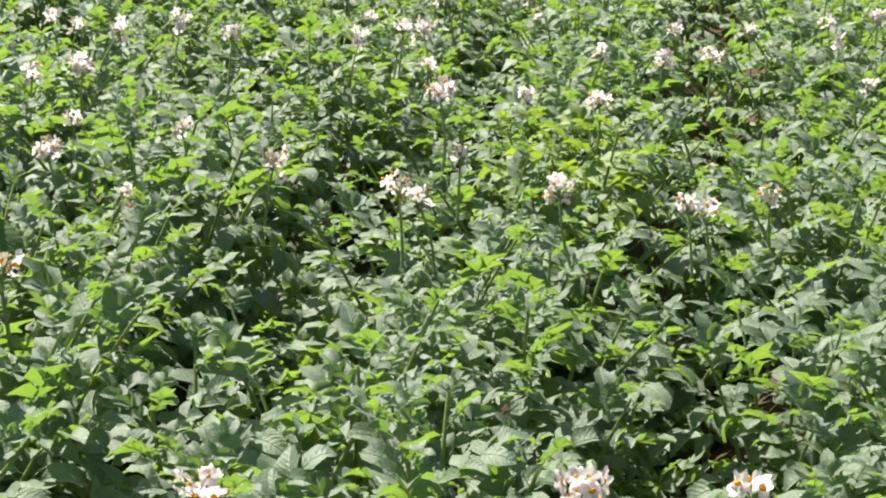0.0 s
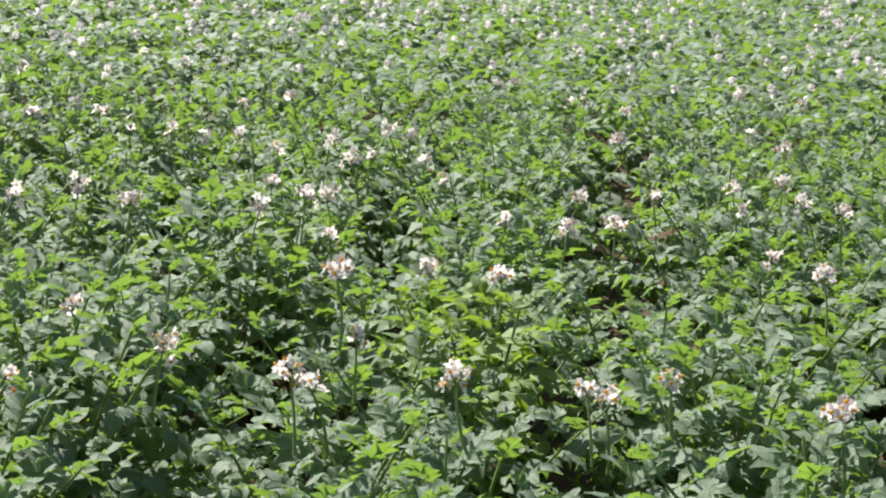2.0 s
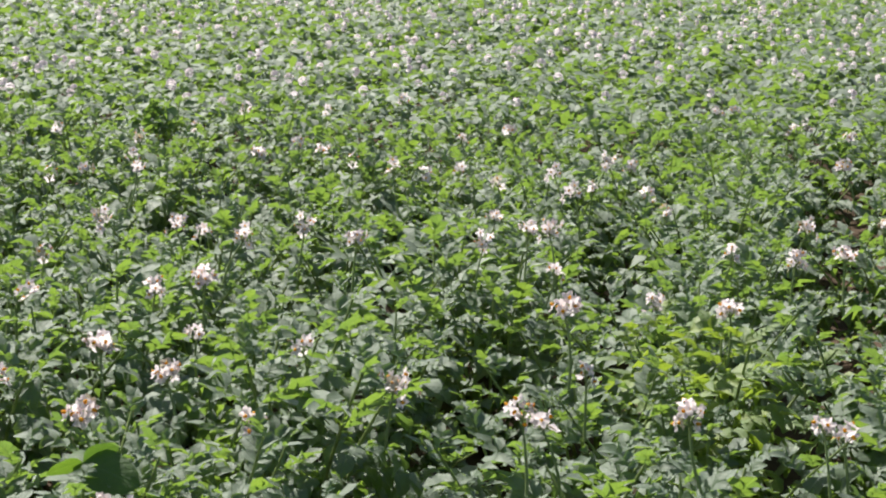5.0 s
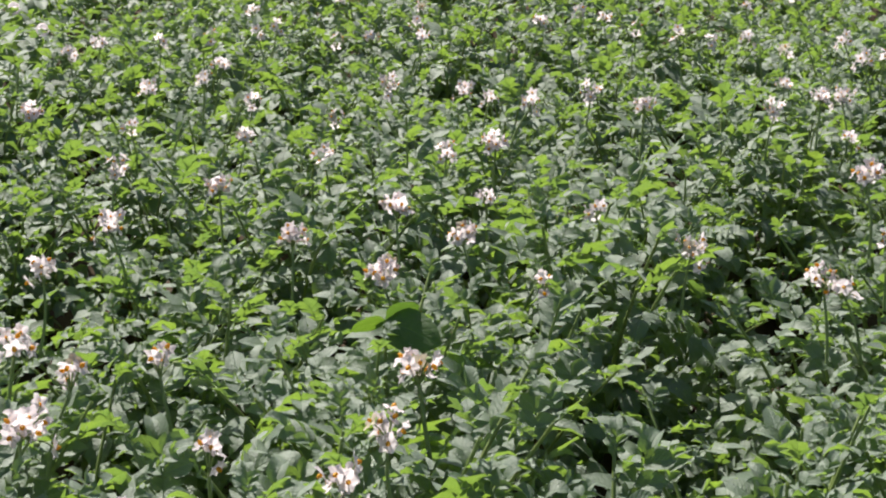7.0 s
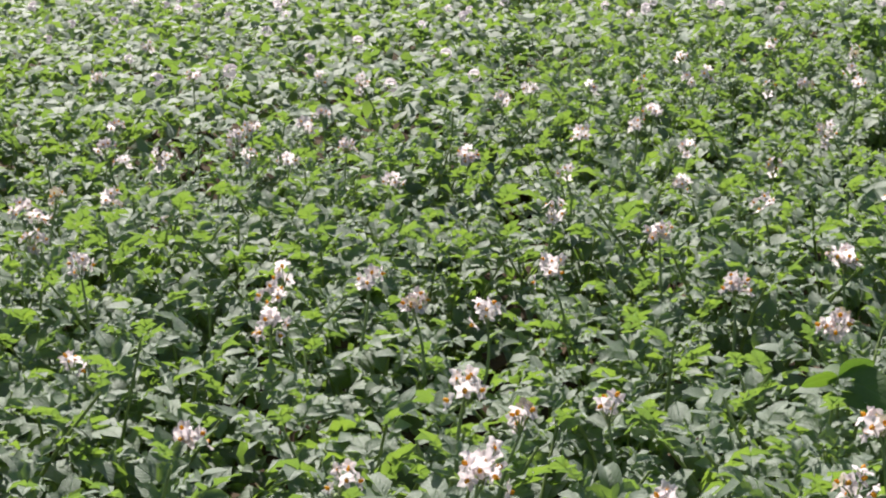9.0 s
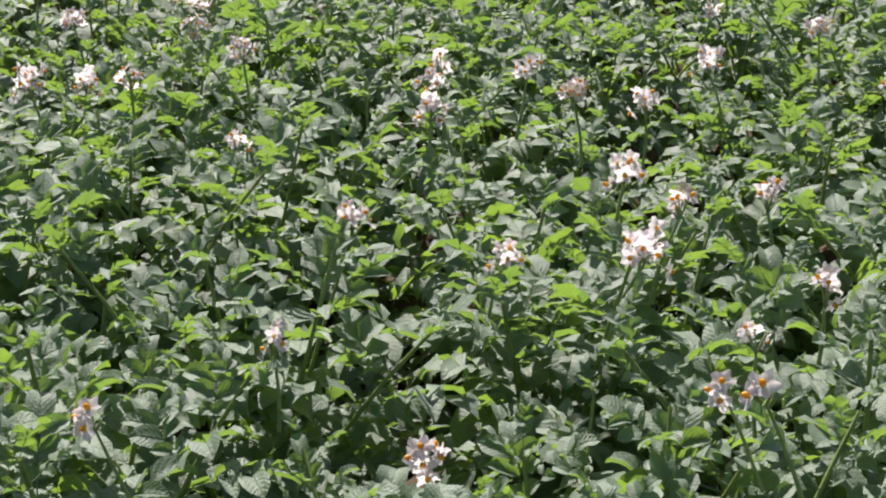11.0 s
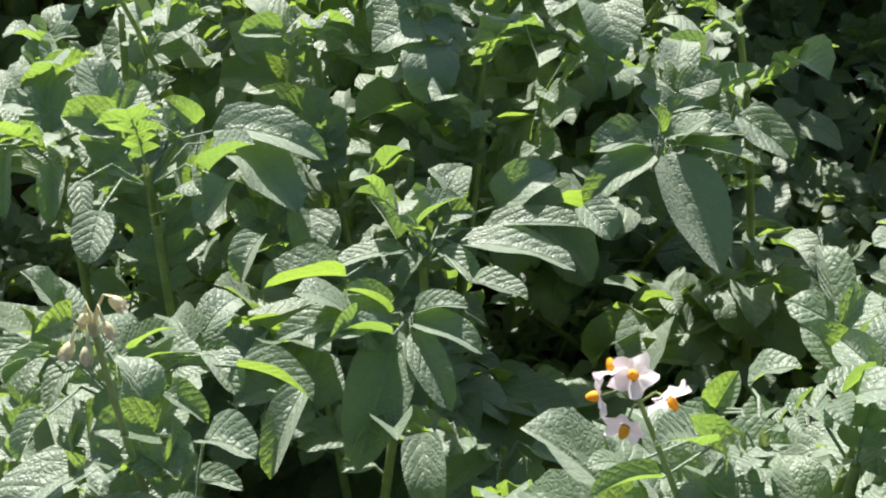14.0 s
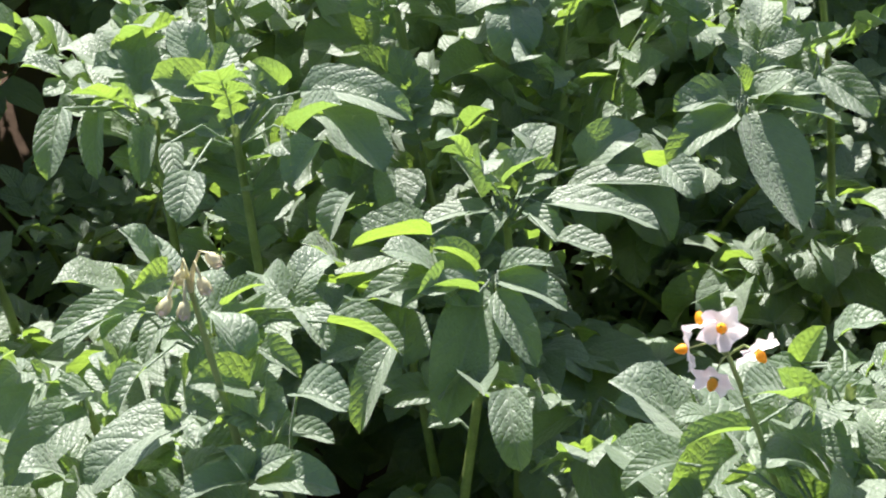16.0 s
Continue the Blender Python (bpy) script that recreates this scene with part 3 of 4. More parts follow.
for model in near_models + middle_models + mid_models + low_models + [yellow_model]:
    if model not in used:
        for o in [*model.children_recursive, model]:
            bpy.data.objects.remove(o)

# the furrow stays open in a few spots between the rows
OPEN = [((-0.60, 0.80, 0.68), (-0.84, 1.28, 0.22), 0.07), ((-0.52, 1.10, 0.62), (-0.68, 1.66, 0.20), 0.06),
        ((-0.66, 1.44, 0.55), (-0.84, 2.00, 0.20), 0.07),
        ((-0.52, 0.91, 0.60), (-0.66, 1.29, 0.28), 0.07), ((-0.60, 0.92, 0.60), (-0.78, 1.36, 0.26), 0.07), ((-0.70, 0.62, 0.55), (-0.94, 0.96, 0.15), 0.05),
        ((-0.523, 0.603, 0.76), (-0.602, 0.780, 0.60), 0.035), ((-0.503, 0.658, 0.76), (-0.577, 0.849, 0.60), 0.035), ((-0.459, 0.654, 0.76), (-0.522, 0.845, 0.60), 0.035),
        ((-0.99, 0.67, 0.62), (-1.42, 1.09, 0.20), 0.05), ((-1.05, 0.69, 0.60), (-1.48, 1.09, 0.20), 0.05)]


def in_the_open(p):
    for a, b, r in OPEN:
        a, b = Vector(a), Vector(b)
        k = max(0.0, min(1.0, (p - a).dot(b - a) / (b - a).length_squared))
        if (p - a - (b - a) * k).length < r:
            return True
    return False


def off_line(p, line):
    """How far p lies from the bowed line of a stem."""
    best = 9.0
    for a, b in zip(line, line[1:]):
        k = max(0.0, min(1.0, (p - a).dot(b - a) / (b - a).length_squared))
        best = min(best, (p - a - (b - a) * k).length)
    return best


for _, _, plant, pm in PLANTS:
    for stem in [o for o in plant.children if o.name.startswith("stem")]:
        line = [sum((stem.data.vertices[i + k].co for k in range(7)), Vector()) / 7 for i in range(0, len(stem.data.vertices), 7)]
        if (pm.translation - Vector((-0.7, 1.2, 0))).length < 1.4 and sum(in_the_open(pm @ p) for p in line) > 1:
            for ob in list(plant.children):
                if ob.name.startswith("leaf") and min((ob.matrix_basis.translation - p).length for p in line) < 0.035:
                    bpy.data.objects.remove(ob)
            bpy.data.objects.remove(stem)
    for ob in list(plant.children):
        if ob.name.startswith("leaf"):
            m = pm @ ob.matrix_basis
            if m.translation.z > 0.16 and any(in_the_open(m @ Vector((side, far, -0.02))) for far in (0.1, 0.17, 0.24) for side in (-0.05, 0, 0.05)):
                bpy.data.objects.remove(ob)
    # a shoot that has lost most of its leaves goes too
    if (pm.translation - Vector((-0.7, 1.2, 0))).length < 1.4 and any(o.name.startswith("leaf") for o in plant.children):
        for stem in [o for o in plant.children if o.name.startswith("stem")]:
            line = [sum((stem.data.vertices[i + k].co for k in range(7)), Vector()) / 7 for i in range(0, len(stem.data.vertices), 7)]
            own = [o for o in plant.children if o.name.startswith("leaf") and off_line(o.matrix_basis.translation, line) < 0.012]
            if len(own) < 10:
                for o in [*own, stem]:
                    bpy.data.objects.remove(o)

# single leaflets of the plants right before the camera: base, tip and width
LEAFLETS_BUD_SHOOT = [
    (-0.891, 0.603, 0.640, -0.916, 0.559, 0.629, 0.022), (-0.883, 0.593, 0.640, -0.900, 0.552, 0.625, 0.022),
    (-0.874, 0.601, 0.640, -0.884, 0.570, 0.632, 0.020), (-0.785, 0.648, 0.640, -0.759, 0.636, 0.628, 0.032),
    (-0.764, 0.647, 0.640, -0.714, 0.652, 0.630, 0.030), (-0.742, 0.581, 0.640, -0.708, 0.583, 0.639, 0.037),
    (-0.787, 0.604, 0.640, -0.755, 0.601, 0.633, 0.026), (-0.837, 0.555, 0.640, -0.836, 0.525, 0.625, 0.024),
    (-0.817, 0.623, 0.640, -0.783, 0.636, 0.651, 0.025), (-0.830, 0.616, 0.640, -0.793, 0.617, 0.635, 0.022),
    (-0.855, 0.602, 0.640, -0.853, 0.572, 0.625, 0.020), (-0.830, 0.629, 0.640, -0.807, 0.641, 0.657, 0.022),
]
LEAFLETS_FRONT_SHOOT = [
    (-0.816, 0.566, 0.600, -0.850, 0.501, 0.571, 0.050), (-0.756, 0.584, 0.600, -0.723, 0.589, 0.602, 0.021),
    (-0.751, 0.540, 0.600, -0.776, 0.506, 0.599, 0.027), (-0.751, 0.540, 0.600, -0.698, 0.556, 0.600, 0.031),
    (-0.751, 0.544, 0.600, -0.729, 0.555, 0.617, 0.024), (-0.921, 0.561, 0.600, -0.929, 0.517, 0.576, 0.040),
    (-0.880, 0.540, 0.600, -0.898, 0.486, 0.571, 0.043), (-0.754, 0.542, 0.600, -0.765, 0.536, 0.621, 0.020),
    (-0.888, 0.555, 0.600, -0.899, 0.529, 0.599, 0.029),
]
LEAFLETS_TALL_SHOOT = [
    (-0.747, 0.816, 0.560, -0.739, 0.744, 0.494, 0.052), (-0.738, 0.816, 0.560, -0.695, 0.794, 0.525, 0.032),
    (-0.748, 0.808, 0.560, -0.786, 0.765, 0.558, 0.029), (-0.745, 0.825, 0.560, -0.691, 0.831, 0.549, 0.032),
    (-0.756, 0.822, 0.560, -0.816, 0.765, 0.558, 0.035), (-0.747, 0.835, 0.560, -0.711, 0.848, 0.570, 0.027),
    (-0.763, 0.826, 0.560, -0.789, 0.811, 0.581, 0.024), (-0.772, 0.733, 0.560, -0.768, 0.680, 0.518, 0.027),
    (-0.678, 0.726, 0.560, -0.651, 0.694, 0.525, 0.041),
]
LEAFLETS_REAR_SHOOT = [
    (-0.767, 0.936, 0.550, -0.684, 0.961, 0.540, 0.040), (-0.762, 0.964, 0.550, -0.684, 0.999, 0.553, 0.032),
    (-0.797, 0.911, 0.550, -0.834, 0.868, 0.548, 0.026), (-0.820, 0.861, 0.550, -0.862, 0.816, 0.550, 0.047),
    (-0.737, 0.899, 0.550, -0.694, 0.905, 0.546, 0.030), (-0.890, 0.920, 0.550, -0.873, 0.890, 0.524, 0.045),
    (-0.805, 0.932, 0.550, -0.777, 0.956, 0.577, 0.035), (-0.812, 0.919, 0.550, -0.835, 0.916, 0.582, 0.030),
    (-0.775, 0.923, 0.550, -0.740, 0.916, 0.538, 0.026), (-0.782, 0.911, 0.550, -0.784, 0.880, 0.537, 0.024),
    (-0.765, 0.998, 0.550, -0.730, 1.027, 0.577, 0.038), (-0.789, 0.976, 0.550, -0.814, 0.972, 0.583, 0.040),
]
LEAFLETS_HANGING = [
    (-0.681, 1.098, 0.570, -0.709, 1.038, 0.543, 0.045), (-0.672, 1.099, 0.570, -0.606, 1.064, 0.505, 0.061),
    (-0.673, 1.112, 0.570, -0.606, 1.130, 0.563, 0.028), (-0.680, 1.123, 0.570, -0.626, 1.144, 0.576, 0.041),
    (-0.690, 1.107, 0.570, -0.721, 1.071, 0.571, 0.039), (-0.668, 1.119, 0.570, -0.647, 1.134, 0.591, 0.027),
    (-0.687, 1.123, 0.570, -0.696, 1.121, 0.594, 0.027), (-0.643, 1.182, 0.570, -0.592, 1.177, 0.548, 0.042),
    (-0.695, 1.003, 0.570, -0.666, 0.992, 0.556, 0.035),
]
LEAFLETS_STEM_NODE = [
    (-0.989, 0.897, 0.600, -1.004, 0.850, 0.578, 0.032), (-0.983, 0.904, 0.600, -0.964, 0.864, 0.561, 0.029),
    (-0.953, 0.909, 0.600, -0.890, 0.898, 0.563, 0.066), (-0.973, 0.915, 0.600, -0.886, 0.939, 0.586, 0.049),
    (-1.096, 0.816, 0.600, -1.074, 0.782, 0.566, 0.031), (-1.051, 0.816, 0.600, -1.034, 0.784, 0.572, 0.028),
    (-1.019, 0.809, 0.600, -1.000, 0.787, 0.582, 0.020), (-0.982, 0.784, 0.600, -0.971, 0.753, 0.578, 0.032),
    (-1.124, 0.805, 0.600, -1.110, 0.764, 0.563, 0.035), (-0.861, 0.816, 0.600, -0.858, 0.783, 0.580, 0.034),
    (-0.991, 0.916, 0.600, -1.011, 0.906, 0.622, 0.031), (-0.922, 0.862, 0.600, -0.922, 0.827, 0.580, 0.030),
    (-0.991, 0.893, 0.600, -1.012, 0.877, 0.617, 0.027),
]
LEAFLETS_LOW_SHOOT = [
    (-0.684, 0.847, 0.420, -0.656, 0.822, 0.366, 0.034), (-0.678, 0.879, 0.420, -0.642, 0.840, 0.362, 0.036),
    (-0.698, 0.873, 0.420, -0.726, 0.829, 0.396, 0.036), (-0.676, 0.885, 0.424, -0.640, 0.892, 0.412, 0.030),
]
LEAFLETS_FLOWER_SHOOT = [
    (-0.471, 0.622, 0.700, -0.496, 0.589, 0.701, 0.020), (-0.493, 0.581, 0.700, -0.510, 0.550, 0.697, 0.018),
    (-0.440, 0.706, 0.700, -0.450, 0.677, 0.694, 0.022),
    (-0.466, 0.684, 0.700, -0.480, 0.653, 0.695, 0.025),
    (-0.448, 0.656, 0.700, -0.418, 0.667, 0.711, 0.034), (-0.451, 0.633, 0.700, -0.418, 0.624, 0.685, 0.033),
    (-0.464, 0.611, 0.700, -0.438, 0.607, 0.697, 0.024), (-0.470, 0.603, 0.700, -0.475, 0.576, 0.693, 0.022),
    (-0.459, 0.716, 0.700, -0.434, 0.726, 0.714, 0.029), (-0.468, 0.688, 0.700, -0.460, 0.696, 0.723, 0.022),
    (-0.492, 0.621, 0.700, -0.505, 0.602, 0.708, 0.018),
]


def hang_leaflets(index, rows, seed):
    """Broad leaflets on short stalks, each folded along its midrib."""
    rng = np.random.default_rng(seed)
    place, tips = STAKED[index]
    _, _, plant, pm = PLANTS[index]
    back = pm.inverted()
    for bx, by, bz, tx, ty, tz, wide in rows:
        base, tip = Vector((bx, by, bz)), Vector((tx, ty, tz))
        node = min((Vector(t[:3]) for t in tips), key=lambda n: (n - base).length)
        length = (tip - base).length
        s = Shape()
        bend, fold = rng.uniform(0.5, 1.2), rng.uniform(0.4, 0.9)
        if bz - tz > 0.045:
            bend, fold = bend * 0.2, 0.55
        v, f, uv = leaflet(length * 1.06, wide * 1.08, fold, bend, rng.uniform(-0.15, 0.25), rng.uniform(0.015, 0.05), 6, 9, rng)
        up = Vector((0.25, -0.3, 0.9) if bz - tz > 0.045 else (0.0, -0.1, 1.0)) + Vector(rng.normal(0, 0.16, 3))
        m = axes_at(base, tip - base, up) @ Matrix.Rotation(0.3 * bend, 4, "X")
        s.add(v, f, uv, 0, back @ m)
        if (node - base).length < 0.09:
            mid = (node + base) / 2 + Vector((0, 0, 0.008))
            s.add(*tube(np.array([back @ base, back @ mid, back @ (node - Vector((0, 0, 0.02)))]), [0.0009, 0.0010, 0.0013], 5))
        part("leaf", s.mesh("leaf", M_LEAF), plant)


for i, (index, rows) in enumerate(((0, LEAFLETS_BUD_SHOOT), (0, LEAFLETS_FRONT_SHOOT), (1, LEAFLETS_TALL_SHOOT), (1, LEAFLETS_REAR_SHOOT), (4, LEAFLETS_HANGING), (2, LEAFLETS_STEM_NODE), (6, LEAFLETS_FLOWER_SHOOT), (1, LEAFLETS_LOW_SHOOT))):
    hang_leaflets(index, rows, 950 + i)

# ---------------------------------------------------------------- flowers


def flower_shape(rng, slot_anther=None):
    """A five-lobed corolla round the origin, opening towards +z."""
    s = Shape()
    n = 25
    a = np.arange(n) / n * 2 * np.pi
    lobe = np.abs(np.cos(2.5 * a))
    outer = 0.0102 + 0.0068 * lobe ** 1.1 + rng.uniform(-0.0022, 0.0022, n)
    rings = []
    back = rng.uniform(-0.05, 0.4)
    for f in (0.12, 0.4, 0.72, 1.0):
        r = 0.0018 * (1 - f) + outer * f
        z = -0.0022 * (1 - f) ** 2 - back * 0.010 * f ** 2.2 + 0.0016 * np.cos(5 * a) * f + rng.uniform(-0.0024, 0.0024, n) * f ** 1.5
        rings.append(np.stack([np.cos(a) * r, np.sin(a) * r, z], -1))
    s.add(np.concatenate(rings), grid_faces(n, 3, wrap=True))
    if slot_anther is not None:
        s.join(anther_shape(), Matrix.Scale(0.8, 4))
        s.slot[-1][:] = slot_anther
    return s


def anther_shape():
    s = Shape()
    z = np.array([-0.001, 0.0016, 0.0048, 0.0078])
    s.add(*tube(np.stack([0 * z, 0 * z, z], -1), [0.0026, 0.0039, 0.0033, 0.0012], 8))
    return s


def bud_shape():
    s = Shape()
    z = np.array([-0.002, 0.001, 0.005, 0.009, 0.011])
    s.add(*tube(np.stack([0 * z, 0 * z, z], -1), [0.001, 0.0034, 0.0038, 0.0024, 0.0004], 6))
    return s


FLOWER_MESHES = [flower_shape(np.random.default_rng(500 + i)).mesh("flower", M_PETAL) for i in range(6)]
FLOWER_JOINED = [flower_shape(np.random.default_rng(520 + i), 1).mesh("flower", M_PETAL, M_ANTHER) for i in range(4)]
FLOWER_OLD = [flower_shape(np.random.default_rng(540 + i), 1).mesh("flower", M_WITHERED, M_ANTHER) for i in range(2)]
ANTHER_MESH = anther_shape().mesh("anther_cone", M_ANTHER)
BUD = bud_shape()


def flower_head(rng, count, height, buds=2, wide=0.029):
    """A stalk with forked ends, and the poses of its flowers; the head's centre lies at the origin."""
    s = Shape()
    foot = np.array([rng.uniform(-0.03, 0.03), rng.uniform(-0.03, 0.03), -height])
    fork = np.array([0, 0, -0.032])
    q = np.linspace(0, 1, 7)[:, None]
    line = foot + (fork - foot) * q + np.sin(q * np.pi) * rng.uniform(-0.008, 0.008, 3) * [1, 1, 0]
    s.add(*tube(line, np.linspace(0.0032, 0.0021, 7), 6))
    poses = []
    turn = rng.uniform(0, 6.28)
    for i in range(count + buds):
        turn += 2.399
        r = wide * math.sqrt((i + 0.5) / (count + buds)) * rng.uniform(0.8, 1.15)
        z = 0.012 - 10.0 * r * r * rng.uniform(0.9, 2.2) - 0.036 * rng.uniform(0, 1)
        p = np.array([math.cos(turn) * r, math.sin(turn) * r, z])
        mid = (fork + p) / 2 + [0, 0, 0.004]
        s.add(*tube(np.array([fork, mid, p - (p - mid) * 0.12]), [0.0014, 0.0011, 0.001], 4))
        facing = Vector((math.cos(turn) * (0.35 + 20 * r), math.sin(turn) * (0.35 + 20 * r), rng.uniform(-0.6, 0.8)))
        m = facing.to_track_quat("Z", "Y").to_matrix().to_4x4()
        m.translation = p
        if i < count:
            poses.append(m @ Matrix.Diagonal((0.84, 0.84, 0.84, 1)))
        else:
            s.join(BUD, m)
    return s, poses


HEADS = []
for i in range(8):
    shape, poses = flower_head(np.random.default_rng(700 + i), (7, 9, 7, 10, 6, 11, 6, 8)[i], 0.15)
    HEADS.append((shape.mesh("flower_stalk", M_STALK), poses))
SMALL_HEADS = []
for i in range(4):
    shape, poses = flower_head(np.random.default_rng(740 + i), (4, 5, 4, 5)[i], 0.14, 2, 0.021)
    SMALL_HEADS.append((shape.mesh("flower_stalk", M_STALK), poses))


def owner(x, y):
    return min(PLANTS, key=lambda p: (p[0] - x) ** 2 + (p[1] - y) ** 2)


def put_head(rng, x, y, z, small=False, scale=1.0, head=None, spin=None):
    """Grows a flower head out of the nearest plant."""
    _, _, plant, pm = owner(x, y)
    near = math.hypot(x, y) < 4.6
    stalk, poses = (SMALL_HEADS[rng.integers(4)] if small else HEADS[rng.integers(8)])
    if head:
        stalk, poses = head
    k = scale * (rng.uniform(1.0, 1.2) if y < 2.3 else rng.uniform(1.1, 1.35))
    world_m = pose(x, y, z, rng.uniform(-7, 7), rng.uniform(-7, 7), rng.uniform(0, 360) if spin is None else spin) @ Matrix.Diagonal((k, k, k, 1))
    local = pm.inverted() @ world_m
    stem = part("flower_stalk", stalk, plant, local)
    for p in poses if y < 6.5 else poses[::2]:
        old = rng.random() < (0.12 if small else 0.02) and not head
        if near and not old:
            f = part("flower", FLOWER_MESHES[rng.integers(6)], plant, local @ p, "white five-lobed flower")
            part("anther_cone", ANTHER_MESH, f, None, "orange-yellow anther cone")
        else:
            f = part("flower", (FLOWER_OLD if old else FLOWER_JOINED)[rng.integers(2)], plant, local @ (p if y < 6.5 else p @ Matrix.Scale(1.25, 4)))
    plant["label"] = "flowering potato plant with white blossoms and wrinkled green leaves"


# an open, loose head
OPEN_SPOTS = (((0.002, -0.004, 0.012), (0.12, -0.66, 0.7)), ((-0.015, 0.002, 0.008), (-0.5, 0.2, 0.7)), ((-0.020, -0.010, -0.008), (-0.8, -0.4, -0.2)),
              ((0.026, 0.004, -0.004), (0.75, -0.35, -0.4)), ((0.002, -0.012, -0.026), (0.1, -0.8, -0.35)))
UPRIGHT_SPOTS = (((0.001, -0.004, 0.017), (0.12, -0.62, 0.75)), ((-0.013, -0.006, 0.003), (-0.7, -0.55, 0.3)), ((0.003, -0.012, -0.004), (0.1, -0.95, 0.0)),
                 ((0.021, 0.004, -0.001), (0.75, -0.45, -0.2)), ((0.006, -0.010, -0.024), (0.2, -0.85, -0.3)), ((0.014, 0.010, 0.010), (0.6, 0.1, 0.7)))


def open_head(spots):
    s = Shape()
    s.add(*tube(np.array([[0.03, 0.06, -0.16], [0.022, 0.03, -0.09], [0.012, 0.012, -0.04], [0.004, 0.004, -0.012]]), [0.0026, 0.0023, 0.002, 0.0017], 7))
    poses = []
    for p, facing in spots:
        p = np.array(p)
        s.add(*tube(np.array([[0.004, 0.004, -0.014], p * 0.5 + [0.002, 0.003, 0], p - np.array(facing) * 0.002]), [0.0011, 0.0009, 0.0009], 5))
        m = Vector(facing).to_track_quat("Z", "Y").to_matrix().to_4x4()
        m.translation = p
        poses.append(m)
    return s.mesh("flower_stalk", M_STALK), poses


frng = np.random.default_rng(81)
loose_stalk, loose_poses = open_head(UPRIGHT_SPOTS)
for x, y, z in FLOWERS_TALL:
    if y < 1.7:
        count = 6 if x == -1.19 else 4 if x == -1.11 else 3 if x < -1.2 or x == -0.92 else 2
        put_head(frng, x, y, z - 0.005, scale=0.85, head=(loose_stalk, loose_poses[:count]), spin=frng.uniform(-10, 20))
        continue
    put_head(frng, x, y, z - 0.005, small=y < 2.1, scale=0.85 if y < 2.1 else 1.0)
for x, y in FLOWERS_NEAR + FLOWERS_MID + FLOWERS_BEYOND:
    put_head(frng, x, y, 0.63 + frng.uniform(-0.02, 0.02))
for x, y in FLOWERS_SMALL:
    put_head(frng, x, y, 0.61, small=True)
for x, y, z in ((-0.382, 1.806, 0.68), (0.036, 1.867, 0.68), (0.237, 1.913, 0.68)):
    put_head(frng, x, y, z)
put_head(frng, -0.478, 0.588, 0.785, scale=0.66, head=open_head(OPEN_SPOTS), spin=0)


def closed_bud():
    """A plump closed bud along +z: green calyx with five points, pinkish petals between them."""
    s = Shape()
    z = np.array([-0.002, 0.000, 0.003, 0.006, 0.0075])
    s.add(*tube(np.stack([0 * z, 0 * z, z], -1), [0.0009, 0.0030, 0.0041, 0.0040, 0.0036], 8))
    z = np.array([0.005, 0.0075, 0.0100, 0.0118])
    s.add(*tube(np.stack([0 * z, 0 * z, z], -1), [0.0037, 0.0036, 0.0026, 0.0006], 8), slot=1)
    for k in range(5):
        c, n = math.cos(k * 1.2566), math.sin(k * 1.2566)
        s.add(*tube(np.array([[0.0034 * c, 0.0034 * n, 0.005], [0.0039 * c, 0.0039 * n, 0.008], [0.0034 * c, 0.0034 * n, 0.0115]]), [0.0014, 0.0010, 0.0002], 4))
    return s


def bud_head(x, y, z):
    """Nodding buds on hooked stalks: how far each one reaches sideways and forwards, the top of its hook, its end."""
    _, _, plant, pm = owner(x, y)
    local = pm.inverted() @ pose(x, y, z, 0, 0, 55)
    s = Shape()
    s.add(*tube(np.array([[0.024, 0.0, -0.19], [0.014, 0.0, -0.12], [0.006, 0.0, -0.06], [0, 0, -0.010]]), [0.0030, 0.0026, 0.0022, 0.0017], 7))
    part("flower_stalk", s.mesh("flower_stalk", M_STALK), plant, local)
    bud = closed_bud()
    for side, deep, top, end_z in ((0.012, -0.002, 0.017, 0.013), (0.005, -0.005, 0.013, 0.000), (-0.003, 0.004, 0.012, 0.002), (-0.014, -0.002, 0.004, -0.010), (-0.006, -0.006, 0.003, -0.012)):
        out, end = np.array([side, deep, 0.0]), np.array([side, deep, end_z])
        s = Shape()
        s.add(*tube(np.array([[0, 0, -0.012], out * 0.25 + [0, 0, top * 0.6 - 0.003], out * 0.62 + [0, 0, top], end + [0, 0, 0.002]]), [0.0011, 0.0010, 0.0009, 0.0010], 6))
        s.join(bud, Matrix.Translation(end) @ Vector((side * 60, deep * 60, -1)).to_track_quat("Z", "Y").to_matrix().to_4x4() @ Matrix.Scale(0.92, 4))
        part("flower_bud", s.mesh("flower_bud", M_CALYX, M_PETAL), plant, local, "pale green nodding bud with pinkish tip")


bud_head(-0.785, 0.548, 0.735)

# ---------------------------------------------------------------- the far crop


